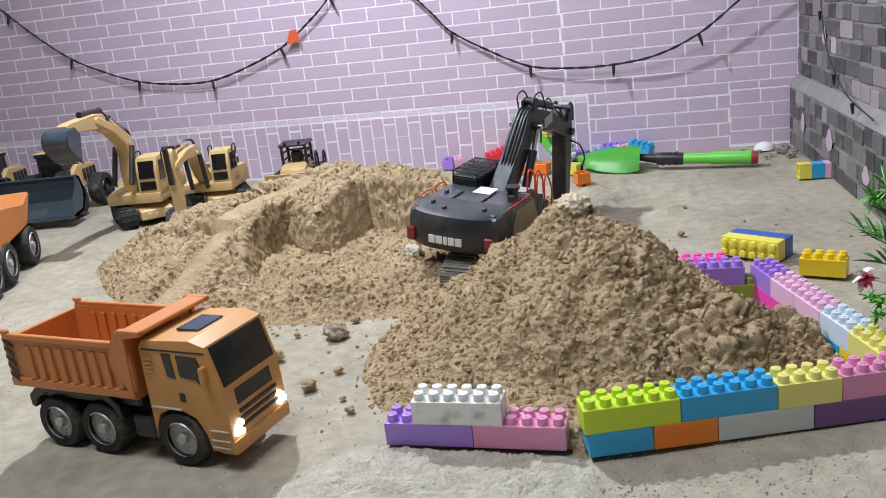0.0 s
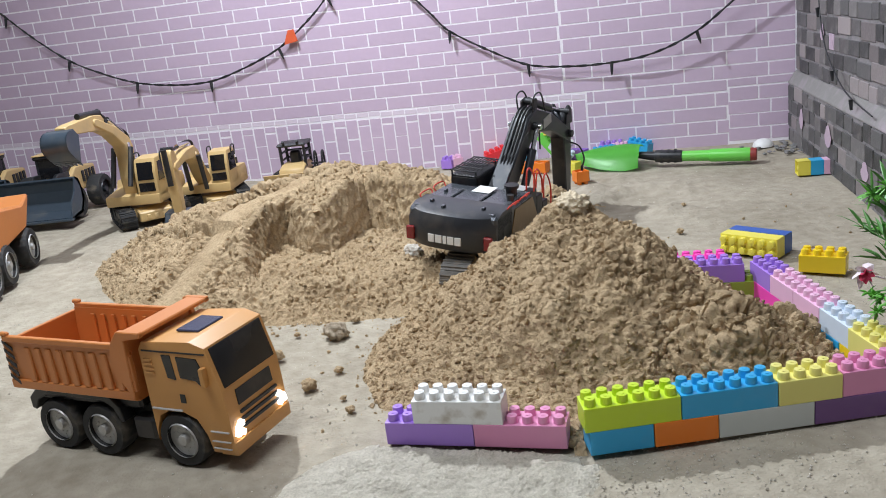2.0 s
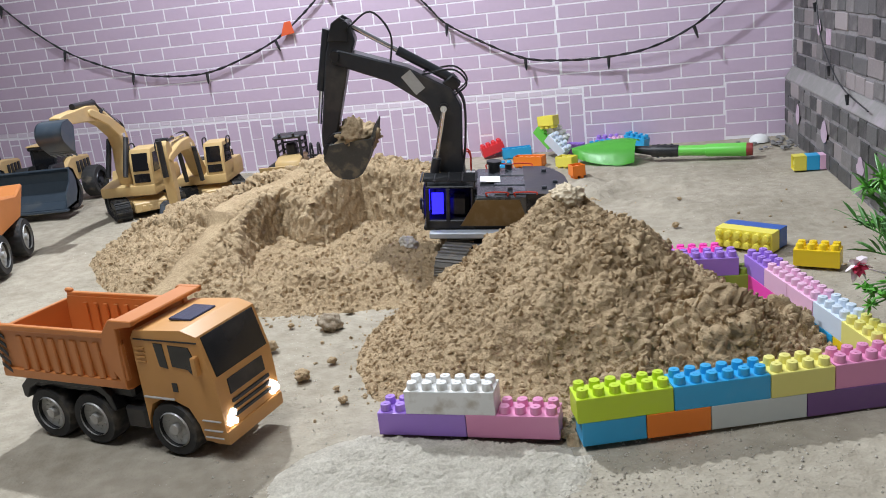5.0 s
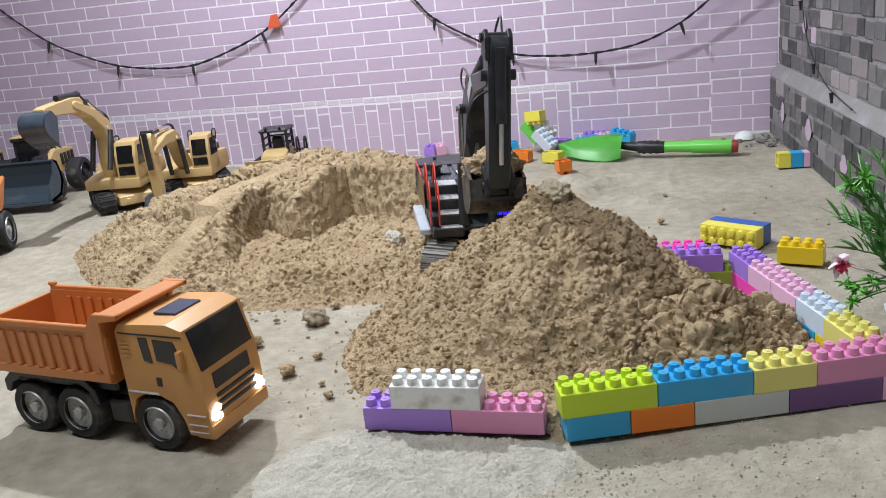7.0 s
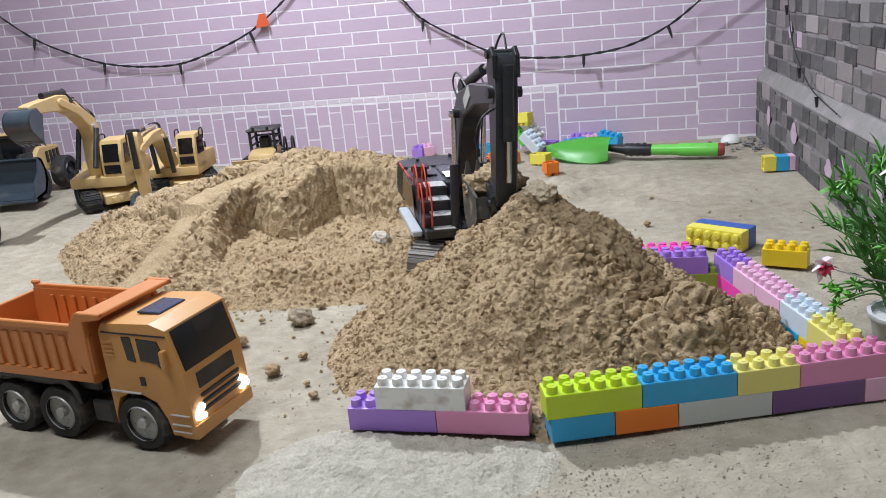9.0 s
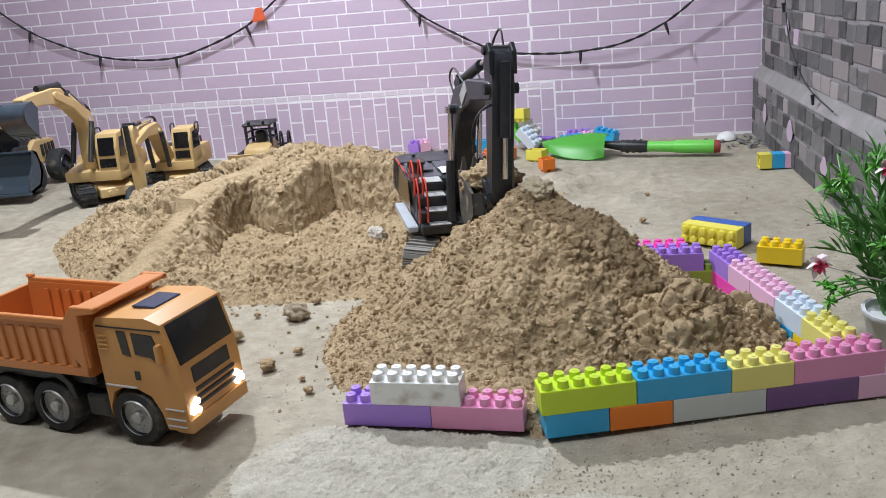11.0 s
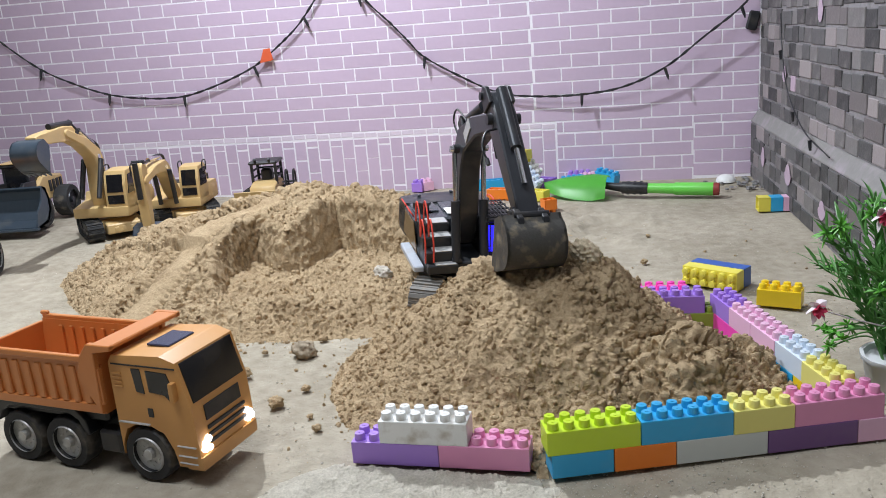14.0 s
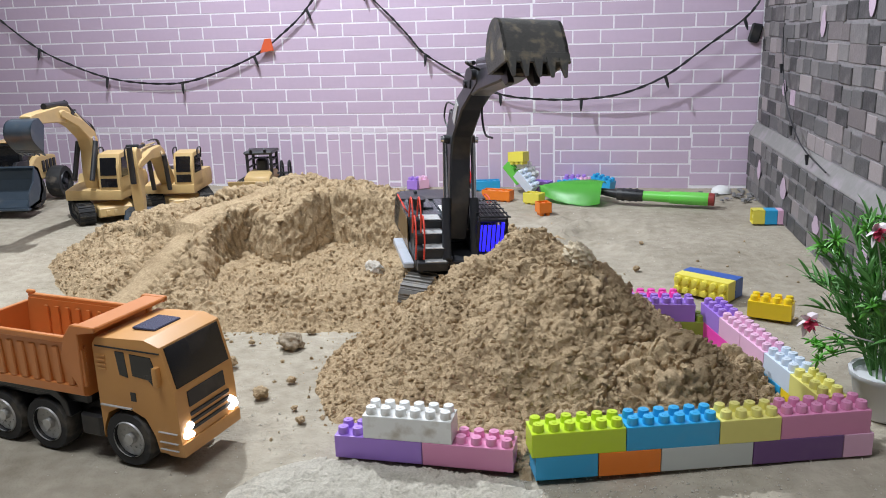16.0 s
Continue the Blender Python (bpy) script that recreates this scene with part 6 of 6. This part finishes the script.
def build_wallpaper(wb, wr):
    g = random.Random(12)
    t, gap, pitch = 0.0007, 0.0040, 0.0363
    cache = {}
    spots = []
    # two strips of brick print that meet in a seam, short and long bricks in half-lapped courses
    for r in range(-1, 15):
        z = 0.2045 + r * pitch + gap / 2
        odd = r % 2
        course(spots, 0.5925, 2.75, z, pitch, 0.8115 if odd else 0.704, 0.2125, 0.0750, BRICK, 0.002, t, gap, cache)
        course(spots, 0.002, 0.5960, z + (0.0015 if r < 8 else 0), pitch, 0.204 if odd else 0.306, 0.2095, 0.0735, BRICK, 0.002, t, gap, cache)
    lay_pieces(wb, spots, "brick", 290)
    # lower strip by the corner: the same print, lapped under the upper one and shifted past a second seam
    spots = []
    for z, h, joint in ((0.1385, 0.031, 0.306), (0.1005, pitch, 0.201), (0.0640, pitch, 0.308), (0.0275, pitch, 0.199), (-0.0085, pitch, 0.306)):
        course(spots, 0.1665, 0.535, z + gap / 2, h, joint, 0.2095, 0.0735, BRICK, 0.002, t, gap, cache)
    for z, h, joint in ((0.1480, 0.022, 0.306), (0.1110, pitch, 0.093), (0.0750, pitch, -0.010), (0.0400, pitch, 0.094), (0.0040, pitch, -0.010)):
        course(spots, 0.002, 0.1702, z + gap / 2, h, joint, 0.2095, 0.0735, BRICK, 0.002, t, gap, cache)
    lay_pieces(wb, spots, "brick", 60)
    # the same print turned upright along the foot of the wall, under a rubbed seam
    spots, rubbed = [], []
    i = 0
    x = 0.537
    while x < 2.72:
        w = 0.0367
        rise = 0.006 * (x - 1.1)
        cuts = (0.0, 0.062, 0.137, 0.156) if i % 2 else (0.0, 0.016, 0.099, 0.156)
        for lo, hi in zip(cuts, cuts[1:]):
            key = ("upright", hi - lo)
            if key not in cache:
                cache[key] = piece_mesh(w - gap, hi - lo - gap, t, BRICK)
            spots.append((x, cache[key], x, lo + rise + g.uniform(-0.0015, 0.0015), 0.002))
        if "rub" not in cache:
            cache["rub"] = piece_mesh(w - 0.003, 0.0125, t, PALEBRICK)
        rubbed.append((x, cache["rub"], x, 0.1585 + rise + g.uniform(-0.002, 0.002), 0.002))
        x += w + g.uniform(-0.0008, 0.0008)
        i += 1
    lay_pieces(wb, spots, "slat", 220)
    lay_pieces(wb, rubbed, "rubbed_brick", 70)
    # side wall: lower plinth with a sloping ledge, courses of stones above and on it
    bm = bmesh.new()
    prof = ((-0.018, -0.04), (-0.018, 0.146), (0.002, 0.146), (0.002, -0.04))
    turn = Matrix(((0, 1, 0, 0), (1, 0, 0, 0), (0, 0, 1, 0), (0, 0, 0, 1)))
    prism(bm, prof, 0.004, 2.4, 0.0, turn)
    part("plinth", bm, STONEJOINT, wr, "grey stone-print foot of the wall")
    bm = prism(bmesh.new(), ((-0.021, 0.1462), (-0.020, 0.150), (-0.003, 0.176), (0.0015, 0.177), (0.0015, 0.1462)), 0.004, 2.4, 0.0008, turn)
    part("ledge", bm, LEDGE, wr, "sloping grey ledge with lilac smears")
    tones = (STONEWALL, STONEWALL, STONEDARK, STONEDARK, STONEWARM)
    meshes = {}
    laid = {}
    for zlo, rows, y in ((0.001, 4, -0.018), (0.179, 15, 0.002)):
        for r in range(rows):
            x = 0.006 - g.uniform(0, 0.04)
            while x < 1.45:
                w = g.choice((0.044, 0.052, 0.058, 0.064, 0.072, 0.094))
                x0 = max(x, 0.006)
                wide = round(x + w - x0, 3)
                if wide > 0.015:
                    m2 = g.choice(tones) if g.random() > 0.02 else STONEPINK
                    key = (wide, m2.name)
                    if key not in meshes:
                        bm = box(bmesh.new(), 0, wide - 0.0045, -0.0034, 0, 0, g.choice((0.0300, 0.0320, 0.0340)), 0.0012)
                        me = bpy.data.meshes.new("stone")
                        bm.to_mesh(me)
                        bm.free()
                        me.materials.append(m2)
                        meshes[key] = me
                    laid.setdefault(m2.name, []).append((x + 0.4 * (zlo + r * 0.0362), meshes[key], x0, zlo + r * 0.0362 + g.uniform(-0.0035, 0.0035), y + g.uniform(0, 0.0016)))
                x += w
    for name, spots in laid.items():
        lay_pieces(wr, spots, "stone", 110)
    g2 = random.Random(3)
    for i in range(7):
        bm = bmesh.new()
        bmesh.ops.create_circle(bm, cap_ends=True, segments=24, radius=1)
        bmesh.ops.scale(bm, vec=(g2.uniform(0.016, 0.028), g2.uniform(0.018, 0.030), 1), verts=bm.verts)
        lean = g2.uniform(0.1, 0.35)
        for j, v in enumerate(bm.verts):
            v.co.x *= 1 - lean * (v.co.y > 0) + 0.05 * math.sin(j * 1.3 + i)
        bmesh.ops.rotate(bm, matrix=Matrix.Rotation(math.pi / 2, 3, "X"), verts=bm.verts)
        bmesh.ops.solidify(bm, geom=bm.faces[:], thickness=0.0006)
        o = part("lilac_patch", bm, STONEPINK, wr, "worn lilac patch on the wallpaper")
        low = i % 2 == 0
        o.location = (0.16 + i * 0.13 + g2.uniform(-0.03, 0.03), -0.0229 if low else -0.0029, g2.uniform(0.04, 0.10) if low else g2.uniform(0.22, 0.50))


def motions():
    times = [round(i * 0.1, 2) for i in range(161)]
    rows = {k: [] for k in ("upper", "boom", "stick", "bucket")}
    cyl = {("boom_cylinder", 0): [], ("boom_cylinder", 1): [], ("stick_cylinder", 0): [], ("boom_piston", 0): [], ("boom_piston", 1): [], ("stick_piston", 0): []}
    load = []
    for t in times:
        up, boom, stick, bucket = arm_poses(t)
        for key, m in zip(("upper", "boom", "stick", "bucket"), (up, boom, stick, bucket)):
            rows[key].append((t, m))
        for i, y in enumerate((-0.024, 0.024)):
            a = up @ Vector((0.092, y, 0.066))
            b = boom @ Vector((0.44 * BOOM_L, y, 0.26 * BOOM_L))
            cyl[("boom_cylinder", i)].append((t, aim(a, b)))
            cyl[("boom_piston", i)].append((t, Matrix.Translation(b - a) @ aim(a, b)))
        a = boom @ Vector((0.505 * BOOM_L, 0, 0.385 * BOOM_L))
        b = stick @ Vector((-0.012, 0, HEAD))
        cyl[("stick_cylinder", 0)].append((t, aim(a, b)))
        cyl[("stick_piston", 0)].append((t, Matrix.Translation(b - a) @ aim(a, b)))
        load.append((t, EXC_BASE @ bucket @ pose(-0.022, 0, -0.044, 0, 90, 0)))
    for key, r in rows.items():
        walk(EXC[key], r)
    for (nm, i), r in cyl.items():
        walk(EXC["cyl"][nm][i], r)
    # the bucket's load rides from the dig to the pile and slides out on its top
    rest = pose(0.000, 0.350, 0.112, 10, -20, 30)
    mid = load[131][1].lerp(rest, 0.55)
    walk(LOAD, [r for r in load if r[0] <= 13.0] + [(13.3, mid), (13.6, rest), (14.6, rest), (16.0, rest)])
    walk(PEAK, [(0.0, PEAK_POSE), (12.7, PEAK_POSE), (13.1, pose(0.085, 0.375, 0.158, 0, 14, 10)), (13.5, pose(0.11, 0.34, 0.145, 10, 30, 20)), (14.0, pose(0.125, 0.32, 0.138, 10, 40, 25)), (16.0, pose(0.125, 0.32, 0.138, 10, 40, 25))])


WALLS = build_room()
build_ground()
build_spill()
build_pile()
build_mound()
build_foot_crumbs()
build_clods()
build_blocks()
build_tipper()
EXC = build_big_excavator()
LOAD = tagged(new("sand_load", clod_mesh("sand_load", 0.040, 5.0, 0.8)), "heaped load of damp sand for the bucket", "sand load")
PEAK_POSE = pose(0.074, 0.372, 0.160, 0, 0, 0)
PEAK = tagged(new("peak_clod", clod_mesh("peak_clod", 0.025, 9.0, 0.75, PEAKSAND)), "smooth lump of sand crowning the pile", "sand clod")
small_excavator(pose(-0.820, 1.440, 0, 0, 0, 260), 0.90, 57, 88, 34, "with its bucket raised", 36, 0.068)
small_excavator(pose(-0.655, 1.505, 0, 0, 0, 262), 0.82, 22, -4, -20, "with its arm folded down", 25)
crawler_dozer(pose(-0.455, 1.660, 0, 0, 0, 262), "by the wall")
wheel_loader()
old_dumper()
build_trowel()
build_strings()
build_plant()
build_rubble()
build_grains()
build_wallpaper(*WALLS)
motions()
